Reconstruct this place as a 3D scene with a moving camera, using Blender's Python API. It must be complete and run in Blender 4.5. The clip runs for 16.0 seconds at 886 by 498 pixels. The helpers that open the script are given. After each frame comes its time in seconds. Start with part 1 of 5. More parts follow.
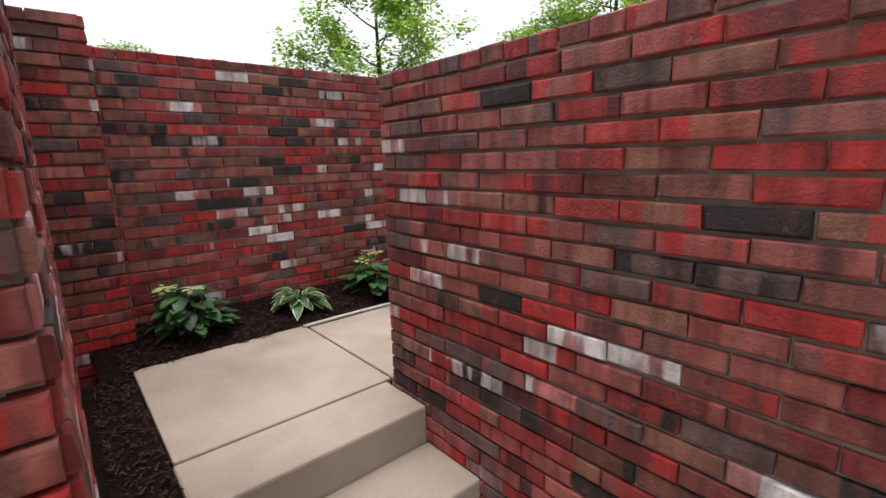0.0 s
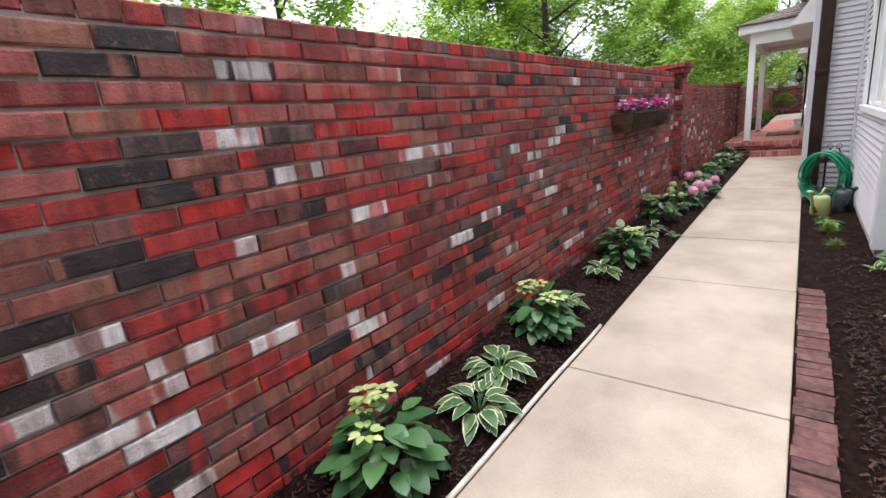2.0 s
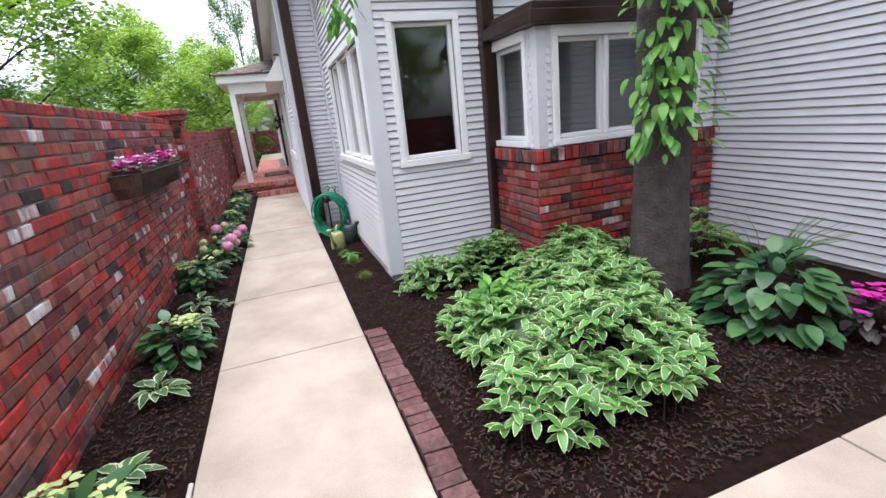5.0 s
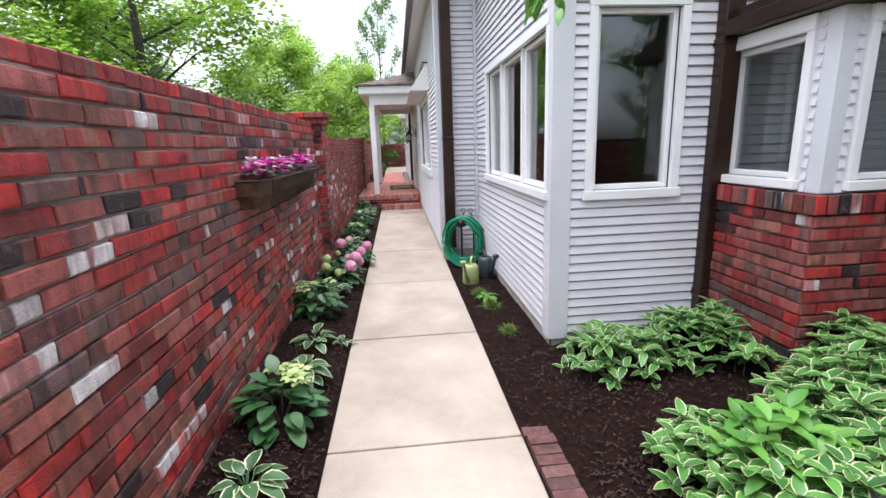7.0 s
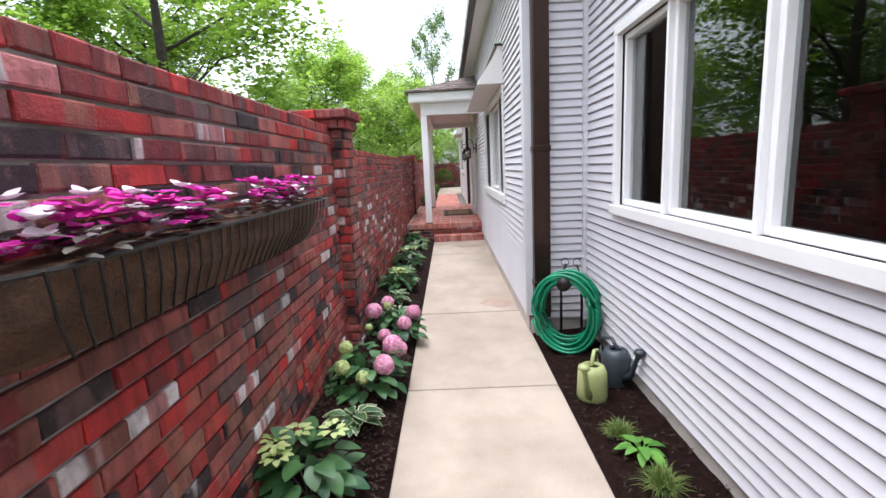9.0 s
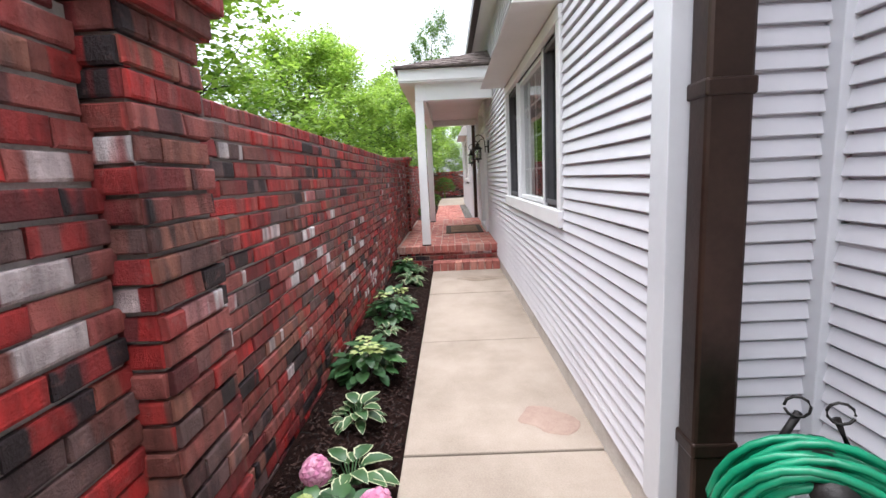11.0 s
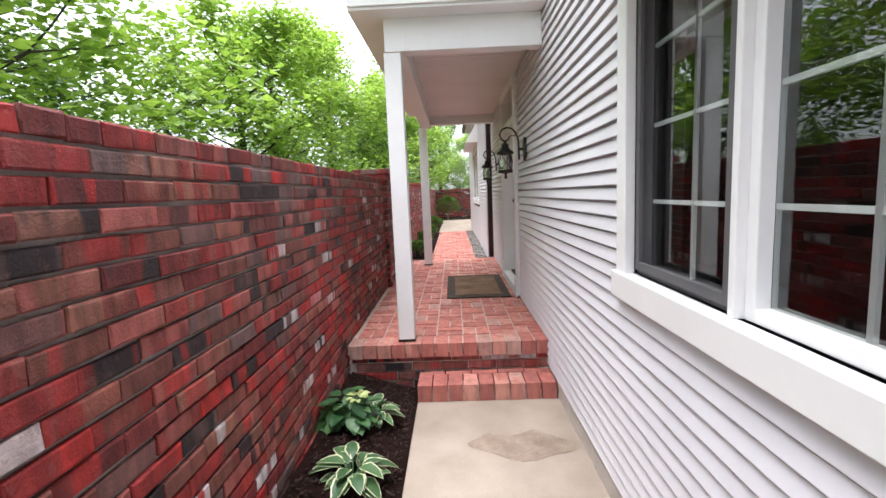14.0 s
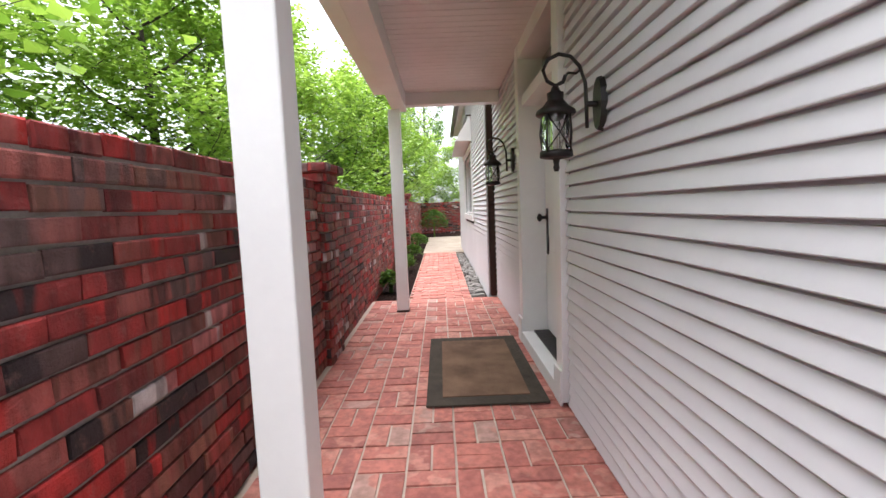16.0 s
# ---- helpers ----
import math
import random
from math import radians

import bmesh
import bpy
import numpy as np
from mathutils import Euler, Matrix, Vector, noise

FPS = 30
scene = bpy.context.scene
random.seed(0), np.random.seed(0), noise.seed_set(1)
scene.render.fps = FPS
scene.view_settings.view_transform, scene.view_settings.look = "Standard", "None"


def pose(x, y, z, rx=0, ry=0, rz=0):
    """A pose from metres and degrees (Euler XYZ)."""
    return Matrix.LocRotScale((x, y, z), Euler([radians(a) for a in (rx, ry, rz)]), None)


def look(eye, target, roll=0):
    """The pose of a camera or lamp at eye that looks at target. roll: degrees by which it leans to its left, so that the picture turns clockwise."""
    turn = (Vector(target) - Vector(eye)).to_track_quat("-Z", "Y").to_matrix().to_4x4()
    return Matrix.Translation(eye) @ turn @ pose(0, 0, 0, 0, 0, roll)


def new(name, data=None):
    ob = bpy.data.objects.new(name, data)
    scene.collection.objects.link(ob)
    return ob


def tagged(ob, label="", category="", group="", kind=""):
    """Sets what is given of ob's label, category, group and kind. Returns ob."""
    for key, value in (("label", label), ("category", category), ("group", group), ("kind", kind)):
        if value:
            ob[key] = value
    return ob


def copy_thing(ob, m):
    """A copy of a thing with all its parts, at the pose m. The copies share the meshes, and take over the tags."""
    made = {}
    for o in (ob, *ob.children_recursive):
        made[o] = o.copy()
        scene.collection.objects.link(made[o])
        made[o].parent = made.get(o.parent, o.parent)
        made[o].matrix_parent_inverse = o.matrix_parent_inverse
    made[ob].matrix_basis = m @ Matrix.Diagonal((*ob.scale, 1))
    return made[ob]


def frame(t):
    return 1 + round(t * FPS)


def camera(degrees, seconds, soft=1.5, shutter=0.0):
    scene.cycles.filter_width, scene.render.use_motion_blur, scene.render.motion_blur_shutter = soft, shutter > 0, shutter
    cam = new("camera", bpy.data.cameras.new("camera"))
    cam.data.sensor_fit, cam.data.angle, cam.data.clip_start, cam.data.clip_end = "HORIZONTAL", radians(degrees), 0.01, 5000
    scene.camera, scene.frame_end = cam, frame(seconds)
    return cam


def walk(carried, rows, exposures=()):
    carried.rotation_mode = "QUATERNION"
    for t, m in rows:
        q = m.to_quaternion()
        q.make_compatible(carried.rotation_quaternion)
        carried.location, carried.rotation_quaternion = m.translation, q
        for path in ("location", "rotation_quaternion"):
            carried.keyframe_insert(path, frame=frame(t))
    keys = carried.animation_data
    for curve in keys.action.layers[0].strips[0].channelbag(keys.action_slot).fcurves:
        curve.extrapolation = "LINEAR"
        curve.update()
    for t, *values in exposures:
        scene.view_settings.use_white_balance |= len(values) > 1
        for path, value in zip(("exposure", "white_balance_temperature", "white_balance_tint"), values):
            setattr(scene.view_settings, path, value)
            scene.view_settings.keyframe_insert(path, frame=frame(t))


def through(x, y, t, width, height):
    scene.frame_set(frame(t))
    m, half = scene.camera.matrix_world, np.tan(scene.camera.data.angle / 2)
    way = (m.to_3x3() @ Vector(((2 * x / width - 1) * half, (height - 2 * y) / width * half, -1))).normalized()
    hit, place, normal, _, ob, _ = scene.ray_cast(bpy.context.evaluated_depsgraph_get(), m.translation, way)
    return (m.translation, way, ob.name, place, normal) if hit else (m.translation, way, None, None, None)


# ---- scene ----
cam = camera(88.5, 16.0, soft=1.5)
EXPOSURE = 1.8
PATH = [
    (0, (1.241, 0.816, 1.091), (2.518, 2.304, 0.699), -1.4),
    (0.5, (1.465, 1.291, 1.101), (2.567, 2.914, 0.714), -2.5),
    (1, (1.703, 1.803, 1.152), (2.725, 3.48, 0.773), -4.7),
    (1.5, (1.919, 2.247, 1.254), (3.101, 3.796, 0.802), -6.8),
    (2, (2.115, 2.675, 1.333), (3.621, 3.888, 0.825), -6.1),
    (2.5, (2.329, 2.867, 1.421), (4.082, 3.676, 0.899), -7.2),
    (3, (2.509, 2.909, 1.473), (4.399, 3.293, 0.942), -7.6),
    (3.5, (2.658, 2.908, 1.52), (4.569, 2.825, 0.936), -7.5),
    (4, (2.736, 2.86, 1.529), (4.585, 2.383, 0.933), -6.5),
    (4.2, (2.757, 2.897, 1.498), (4.573, 2.284, 0.928), -6.1),
    (6.3, (3.282, 3.047, 1.469), (5.164, 2.603, 0.957), -3.2),
    (6.5, (3.444, 3.087, 1.463), (5.354, 2.75, 0.975), -2.8),
    (7, (3.878, 3.183, 1.453), (5.819, 3.002, 1.007), -2.0),
    (7.5, (4.382, 3.246, 1.456), (6.339, 3.158, 1.054), -1.7),
    (8, (4.948, 3.246, 1.443), (6.914, 3.251, 1.076), -2.1),
    (8.2, (5.157, 3.246, 1.477), (7.121, 3.274, 1.099), -2.8),
    (10.3, (7.394, 3.334, 1.309), (9.367, 3.379, 0.986), -2.4),
    (10.5, (7.664, 3.303, 1.34), (9.636, 3.362, 1.009), -2.5),
    (11, (8.233, 3.325, 1.316), (10.208, 3.363, 1.006), -2.8),
    (11.5, (8.819, 3.315, 1.326), (10.798, 3.385, 1.047), -1.8),
    (12, (9.356, 3.34, 1.352), (11.338, 3.409, 1.094), -1.7),
    (12.5, (9.909, 3.351, 1.374), (11.89, 3.424, 1.111), -1.6),
    (13, (10.462, 3.351, 1.365), (12.445, 3.401, 1.112), -2.1),
    (13.5, (11.038, 3.324, 1.385), (13.018, 3.372, 1.11), -2.3),
    (14, (11.623, 3.307, 1.413), (13.608, 3.359, 1.172), -2.4),
    (14.5, (12.198, 3.295, 1.442), (14.182, 3.363, 1.202), -2.4),
    (15, (12.778, 3.302, 1.425), (14.763, 3.354, 1.185), -2.8),
    (15.5, (13.33, 3.29, 1.416), (15.317, 3.332, 1.188), -3.0),
    (16, (13.885, 3.293, 1.40), (15.876, 3.287, 1.217), -2.3),
]
walk(cam, [(t, look(eye, target, roll)) for t, eye, target, roll in PATH], exposures=[(t, EXPOSURE + e, k, 12) for t, e, k in ((0.0, -0.8, 6500), (1.0, -0.5, 6400), (2.5, -0.15, 6100), (4.0, -0.1, 5900), (8.0, 0.05, 5950), (11.0, 0.1, 6100), (14.0, 0.3, 6200), (16.0, 0.4, 6250))])

# ---- light ----
SUN_ELEV, SUN_ROT = radians(86), radians(0)
world = bpy.data.worlds.new("overcast_sky")
scene.world = world
world.use_nodes = True
wn = world.node_tree.nodes
wl = world.node_tree.links
sky = wn.new("ShaderNodeTexSky")
sky.sky_type = "NISHITA"
sky.sun_disc = False
sky.sun_elevation, sky.sun_rotation = SUN_ELEV, SUN_ROT
sky.air_density, sky.dust_density = 1.0, 3.0
pale = wn.new("ShaderNodeHueSaturation")
pale.inputs["Saturation"].default_value = 0.18
wl.new(sky.outputs[0], pale.inputs["Color"])
wl.new(pale.outputs[0], wn["Background"].inputs["Color"])
wn["Background"].inputs["Strength"].default_value = 0.15
sun = new("sun", bpy.data.lights.new("sun", "SUN"))
sun.data.energy, sun.data.angle, sun.data.color = 1.5, radians(70), (1.0, 0.97, 0.92)
sun.matrix_world = look((0, 0, 20), (0, -4, 20 - 4 * math.tan(SUN_ELEV)))

# ---- materials ----


def nodes_of(name):
    m = bpy.data.materials.new(name)
    m.use_nodes = True
    return m, m.node_tree.nodes, m.node_tree.links, m.node_tree.nodes["Principled BSDF"]


def ramp(n, stops, constant=False):
    r = n.new("ShaderNodeValToRGB")
    if constant:
        r.color_ramp.interpolation = "CONSTANT"
    e = r.color_ramp.elements
    while len(e) < len(stops):
        e.new(0.5)
    for k, (p, c) in enumerate(stops):
        e[k].position, e[k].color = p, (*c, 1)
    return r


def noise_tex(n, l, scale, detail=4.0, rough=0.6, world_space=True):
    tc = n.new("ShaderNodeNewGeometry")
    t = n.new("ShaderNodeTexNoise")
    t.inputs["Scale"].default_value, t.inputs["Detail"].default_value, t.inputs["Roughness"].default_value = scale, detail, rough
    l.new(tc.outputs["Position"], t.inputs["Vector"])
    return t


def surface(name, c1, c2, coarse=3.0, fine=60.0, rough=0.7, bump=0.2, metal=0.0, fine_amount=0.35, spec=0.5, dist=0.01):
    """Two colours mixed by coarse stains and fine grain, with fine relief."""
    m, n, l, b = nodes_of(name)
    a, f = noise_tex(n, l, coarse), noise_tex(n, l, fine, 6.0)
    mix = n.new("ShaderNodeMath")
    mix.operation = "MULTIPLY_ADD"
    l.new(f.outputs["Fac"], mix.inputs[0])
    mix.inputs[1].default_value = fine_amount
    l.new(a.outputs["Fac"], mix.inputs[2])
    r = ramp(n, [(0.42, c1), (0.85, c2)])
    l.new(mix.outputs[0], r.inputs[0])
    l.new(r.outputs[0], b.inputs["Base Color"])
    b.inputs["Roughness"].default_value, b.inputs["Metallic"].default_value = rough, metal
    b.inputs["Specular IOR Level"].default_value = spec
    bp = n.new("ShaderNodeBump")
    bp.inputs["Strength"].default_value, bp.inputs["Distance"].default_value = bump, dist
    l.new(f.outputs["Fac"], bp.inputs["Height"])
    l.new(bp.outputs[0], b.inputs["Normal"])
    return m


def pieces_value(n, l):
    """A number for each piece, by object and by loose island."""
    o, g, s = n.new("ShaderNodeObjectInfo"), n.new("ShaderNodeNewGeometry"), n.new("ShaderNodeMath")
    s.operation = "ADD"
    l.new(o.outputs["Random"], s.inputs[0])
    l.new(g.outputs["Random Per Island"], s.inputs[1])
    w = n.new("ShaderNodeMath")
    w.operation = "FRACT"
    l.new(s.outputs[0], w.inputs[0])
    return w


def brick_material(name, stops, rough=0.6, bump=0.75, mottle=0.65, smear=(0.30, 0.15, 0.13), two_tone=0.75):
    m, n, l, b = nodes_of(name)
    v = pieces_value(n, l)
    r = ramp(n, stops, True)
    l.new(v.outputs[0], r.inputs[0])
    other = n.new("ShaderNodeMath")
    other.operation = "MULTIPLY"
    other.inputs[1].default_value = 7.31
    l.new(v.outputs[0], other.inputs[0])
    wrap = n.new("ShaderNodeMath")
    wrap.operation = "FRACT"
    l.new(other.outputs[0], wrap.inputs[0])
    r2 = ramp(n, stops, True)
    l.new(wrap.outputs[0], r2.inputs[0])
    geo = n.new("ShaderNodeNewGeometry")
    flat = n.new("ShaderNodeVectorMath")
    flat.operation = "MULTIPLY"
    flat.inputs[1].default_value = (1.0, 1.0, 0.14)
    l.new(geo.outputs["Position"], flat.inputs[0])
    off = n.new("ShaderNodeMath")
    off.operation = "MULTIPLY"
    off.inputs[1].default_value = 60.0
    l.new(v.outputs[0], off.inputs[0])
    blotch = n.new("ShaderNodeTexNoise")
    blotch.noise_dimensions = "4D"
    blotch.inputs["Scale"].default_value, blotch.inputs["Detail"].default_value = 9.0, 2.0
    l.new(flat.outputs[0], blotch.inputs["Vector"])
    l.new(off.outputs[0], blotch.inputs["W"])
    br = ramp(n, [(0.49, (0, 0, 0)), (0.53, (1, 1, 1))])
    l.new(blotch.outputs["Fac"], br.inputs[0])
    bands = n.new("ShaderNodeTexNoise")
    bands.noise_dimensions = "4D"
    bands.inputs["Scale"].default_value, bands.inputs["Detail"].default_value = 30.0, 2.0
    l.new(flat.outputs[0], bands.inputs["Vector"])
    l.new(off.outputs[0], bands.inputs["W"])
    band_tone = ramp(n, [(0.36, (0.52, 0.50, 0.50)), (0.5, (1, 1, 1)), (0.64, (1.4, 1.42, 1.42))])
    l.new(bands.outputs["Fac"], band_tone.inputs[0])
    less = n.new("ShaderNodeMath")
    less.operation = "MULTIPLY"
    less.inputs[1].default_value = two_tone
    l.new(br.outputs[0], less.inputs[0])
    duo = n.new("ShaderNodeMix")
    duo.data_type = "RGBA"
    l.new(less.outputs[0], duo.inputs["Factor"])
    l.new(r.outputs[0], duo.inputs["A"])
    l.new(r2.outputs[0], duo.inputs["B"])
    striped = n.new("ShaderNodeMix")
    striped.data_type, striped.blend_type = "RGBA", "MULTIPLY"
    striped.inputs["Factor"].default_value = mottle
    l.new(duo.outputs["Result"], striped.inputs["A"])
    l.new(band_tone.outputs[0], striped.inputs["B"])
    big, fine = noise_tex(n, l, 14.0, 3.0), noise_tex(n, l, 110.0, 6.0, 0.7)
    shade = ramp(n, [(0.25, (0.45, 0.43, 0.43)), (0.5, (1, 1, 1)), (0.8, (1.35, 1.3, 1.3))])
    l.new(big.outputs["Fac"], shade.inputs[0])
    mul = n.new("ShaderNodeMix")
    mul.data_type, mul.blend_type = "RGBA", "MULTIPLY"
    mul.inputs["Factor"].default_value = mottle
    l.new(striped.outputs["Result"], mul.inputs["A"])
    l.new(shade.outputs[0], mul.inputs["B"])
    patch = noise_tex(n, l, 22.0, 5.0, 0.75)
    pr = ramp(n, [(0.56, (0, 0, 0)), (0.72, (1, 1, 1))])
    l.new(patch.outputs["Fac"], pr.inputs[0])
    half = n.new("ShaderNodeMath")
    half.operation = "MULTIPLY"
    half.inputs[1].default_value = 0.45
    l.new(pr.outputs[0], half.inputs[0])
    sm = n.new("ShaderNodeMix")
    sm.data_type = "RGBA"
    l.new(half.outputs[0], sm.inputs["Factor"])
    l.new(mul.outputs["Result"], sm.inputs["A"])
    sm.inputs["B"].default_value = (*smear, 1)
    l.new(sm.outputs["Result"], b.inputs["Base Color"])
    b.inputs["Roughness"].default_value = rough
    b.inputs["Specular IOR Level"].default_value = 0.35
    add = n.new("ShaderNodeMath")
    l.new(fine.outputs["Fac"], add.inputs[0])
    l.new(big.outputs["Fac"], add.inputs[1])
    bp = n.new("ShaderNodeBump")
    bp.inputs["Strength"].default_value, bp.inputs["Distance"].default_value = bump, 0.012
    l.new(add.outputs[0], bp.inputs["Height"])
    l.new(bp.outputs[0], b.inputs["Normal"])
    return m


def leaf_material(name, dark, light, edge=None, rough=0.45, through=0.3):
    """Leaf green varied from leaf to leaf; edge: the pale margin, by the leaf's own across coordinate."""
    m, n, l, b = nodes_of(name)
    v = pieces_value(n, l)
    r = ramp(n, [(0.0, dark), (1.0, light)])
    l.new(v.outputs[0], r.inputs[0])
    col = r.outputs[0]
    if edge:
        uv = n.new("ShaderNodeUVMap")
        sep = n.new("ShaderNodeSeparateXYZ")
        l.new(uv.outputs[0], sep.inputs[0])
        nz = noise_tex(n, l, 60.0)
        ad = n.new("ShaderNodeMath")
        ad.operation = "MULTIPLY_ADD"
        l.new(nz.outputs["Fac"], ad.inputs[0])
        ad.inputs[1].default_value = 0.35
        l.new(sep.outputs["X"], ad.inputs[2])
        er = ramp(n, [(0.96, (0, 0, 0)), (1.05, (1, 1, 1))])
        l.new(ad.outputs[0], er.inputs[0])
        mx = n.new("ShaderNodeMix")
        mx.data_type = "RGBA"
        l.new(er.outputs[0], mx.inputs["Factor"])
        l.new(col, mx.inputs["A"])
        mx.inputs["B"].default_value = (*edge, 1)
        col = mx.outputs["Result"]
    l.new(col, b.inputs["Base Color"])
    b.inputs["Roughness"].default_value = rough
    tr = n.new("ShaderNodeBsdfTranslucent")
    l.new(col, tr.inputs["Color"])
    mixs = n.new("ShaderNodeMixShader")
    mixs.inputs[0].default_value = through
    l.new(b.outputs[0], mixs.inputs[1])
    l.new(tr.outputs[0], mixs.inputs[2])
    l.new(mixs.outputs[0], n["Material Output"].inputs["Surface"])
    return m


RED, RED2, DEEP, ROSE = (0.41, 0.026, 0.024), (0.29, 0.028, 0.027), (0.16, 0.022, 0.023), (0.31, 0.085, 0.074)
BROWN, TAN, COAL, GREY, CHALK = (0.175, 0.056, 0.045), (0.25, 0.098, 0.070), (0.026, 0.016, 0.019), (0.13, 0.075, 0.072), (0.60, 0.55, 0.56)
BRICK = brick_material("old_clay_brick", [(0.0, RED), (0.11, RED2), (0.26, DEEP), (0.37, ROSE), (0.53, BROWN), (0.66, TAN), (0.75, COAL), (0.86, GREY), (0.955, CHALK)])
COPING = brick_material("red_coping_brick", [(0.0, RED), (0.12, RED2), (0.38, DEEP), (0.55, ROSE), (0.72, BROWN), (0.9, GREY), (0.985, CHALK)])
PAVER = brick_material("red_paving_brick", [(0.0, (0.46, 0.165, 0.13)), (0.3, (0.40, 0.135, 0.11)), (0.55, (0.52, 0.24, 0.19)), (0.75, (0.34, 0.12, 0.10)), (0.9, (0.42, 0.25, 0.21))], 0.7, 0.3, 0.4, (0.42, 0.24, 0.20))
EDGER = brick_material("edging_brick", [(0.0, (0.10, 0.042, 0.040)), (0.4, (0.075, 0.036, 0.034)), (0.7, (0.125, 0.062, 0.056))], 0.85, 0.5, 0.5, (0.15, 0.095, 0.09))
MORTAR = surface("mortar", (0.22, 0.185, 0.165), (0.44, 0.39, 0.36), 5.0, 180.0, 0.95, 0.6)
PALE_MORTAR = surface("pale_mortar", (0.42, 0.34, 0.28), (0.56, 0.48, 0.41), 6.0, 150.0, 0.95, 0.4)
CONCRETE = surface("weathered_concrete", (0.22, 0.175, 0.138), (0.37, 0.305, 0.25), 1.7, 120.0, 0.85, 0.3, fine_amount=0.42)
FOUNDATION = surface("foundation_concrete", (0.38, 0.34, 0.30), (0.55, 0.51, 0.47), 5.0, 80.0, 0.9, 0.3)
MULCH = surface("dark_bark_mulch", (0.006, 0.003, 0.0025), (0.028, 0.012, 0.009), 30.0, 140.0, 0.95, 1.0, spec=0.1, dist=0.03)
CHIP = leaf_material("bark_chips", (0.006, 0.003, 0.0025), (0.05, 0.022, 0.016), None, 0.95, 0.0)
LAWN = surface("grass_ground", (0.03, 0.06, 0.015), (0.07, 0.12, 0.03), 1.0, 30.0, 0.95, 0.6)
SIDING = surface("grey_vinyl_siding", (0.58, 0.565, 0.60), (0.66, 0.645, 0.68), 1.3, 25.0, 0.5, 0.04, fine_amount=0.2)
WHITE = surface("white_paint", (0.74, 0.73, 0.73), (0.83, 0.82, 0.82), 2.0, 40.0, 0.4, 0.05, fine_amount=0.2)
TRIM = surface("pale_grey_trim", (0.56, 0.56, 0.59), (0.66, 0.66, 0.69), 2.0, 40.0, 0.45, 0.05, fine_amount=0.2)
SOFFIT = surface("white_soffit", (0.66, 0.63, 0.62), (0.74, 0.71, 0.70), 2.0, 40.0, 0.5, 0.05, fine_amount=0.2)
COPPER = surface("brown_copper", (0.022, 0.012, 0.009), (0.055, 0.03, 0.022), 3.0, 40.0, 0.35, 0.1, 0.6)
IRON = surface("black_iron", (0.012, 0.010, 0.010), (0.03, 0.026, 0.024), 8.0, 90.0, 0.45, 0.2, 0.5)
SHAKE = surface("weathered_shakes", (0.06, 0.045, 0.04), (0.16, 0.125, 0.115), 9.0, 60.0, 0.95, 0.7)
# near-black wall cores and rooms: the gloom behind the panes is put into the colour
DARK = surface("interior_shade_dark", (0.03, 0.025, 0.024), (0.05, 0.044, 0.042), 1.0, 20.0, 0.9, 0.05)
BARK = surface("grey_brown_bark", (0.035, 0.026, 0.024), (0.10, 0.08, 0.075), 9.0, 55.0, 0.95, 1.0, dist=0.03)
TWIG = surface("twig_bark", (0.022, 0.017, 0.014), (0.06, 0.048, 0.04), 9.0, 55.0, 0.95, 0.6)
ROCK = surface("garden_rock", (0.16, 0.15, 0.14), (0.34, 0.32, 0.30), 7.0, 60.0, 0.9, 0.6)
HOSE = surface("green_hose", (0.004, 0.13, 0.06), (0.01, 0.26, 0.13), 6.0, 60.0, 0.3, 0.05)
CAN_GREEN = surface("olive_plastic", (0.26, 0.30, 0.11), (0.36, 0.40, 0.17), 4.0, 60.0, 0.45, 0.05)
CAN_DARK = surface("slate_plastic", (0.02, 0.028, 0.035), (0.045, 0.055, 0.065), 4.0, 60.0, 0.45, 0.05)
COCO = surface("coir_liner", (0.05, 0.022, 0.012), (0.15, 0.075, 0.04), 12.0, 90.0, 0.95, 1.0, dist=0.02)
MAT_RIM = surface("doormat_rim", (0.035, 0.026, 0.020), (0.07, 0.055, 0.04), 8.0, 160.0, 0.95, 0.8)
MAT_MID = surface("doormat_fibre", (0.085, 0.045, 0.026), (0.22, 0.13, 0.08), 5.0, 160.0, 0.95, 0.8)
STAIN = surface("damp_stain", (0.17, 0.12, 0.09), (0.30, 0.235, 0.18), 9.0, 90.0, 0.6, 0.2)
SCREEN = surface("window_screen", (0.07, 0.065, 0.07), (0.11, 0.105, 0.11), 3.0, 200.0, 0.8, 0.1)
LEAF_TREE = leaf_material("maple_leaves", (0.13, 0.25, 0.022), (0.36, 0.52, 0.08), None, 0.45, 0.5)
LEAF_DARK = leaf_material("shade_leaves", (0.06, 0.13, 0.022), (0.16, 0.28, 0.05), None, 0.5, 0.45)
LEAF_HYD = leaf_material("hydrangea_leaves", (0.022, 0.075, 0.028), (0.075, 0.17, 0.055), None, 0.4, 0.2)
LEAF_HOSTA = leaf_material("hosta_leaves", (0.035, 0.095, 0.035), (0.075, 0.16, 0.055), (0.58, 0.60, 0.38), 0.4, 0.2)
LEAF_MASS = leaf_material("groundcover_leaves", (0.035, 0.12, 0.022), (0.11, 0.28, 0.055), (0.50, 0.54, 0.28), 0.4, 0.25)
LEAF_LIME = leaf_material("lime_leaves", (0.07, 0.21, 0.03), (0.17, 0.36, 0.06), None, 0.45, 0.3)
BLADE = leaf_material("grass_blades", (0.06, 0.13, 0.02), (0.20, 0.24, 0.06), None, 0.6, 0.3)
PINK = leaf_material("pink_petals", (0.60, 0.20, 0.36), (0.78, 0.42, 0.55), None, 0.6, 0.25)
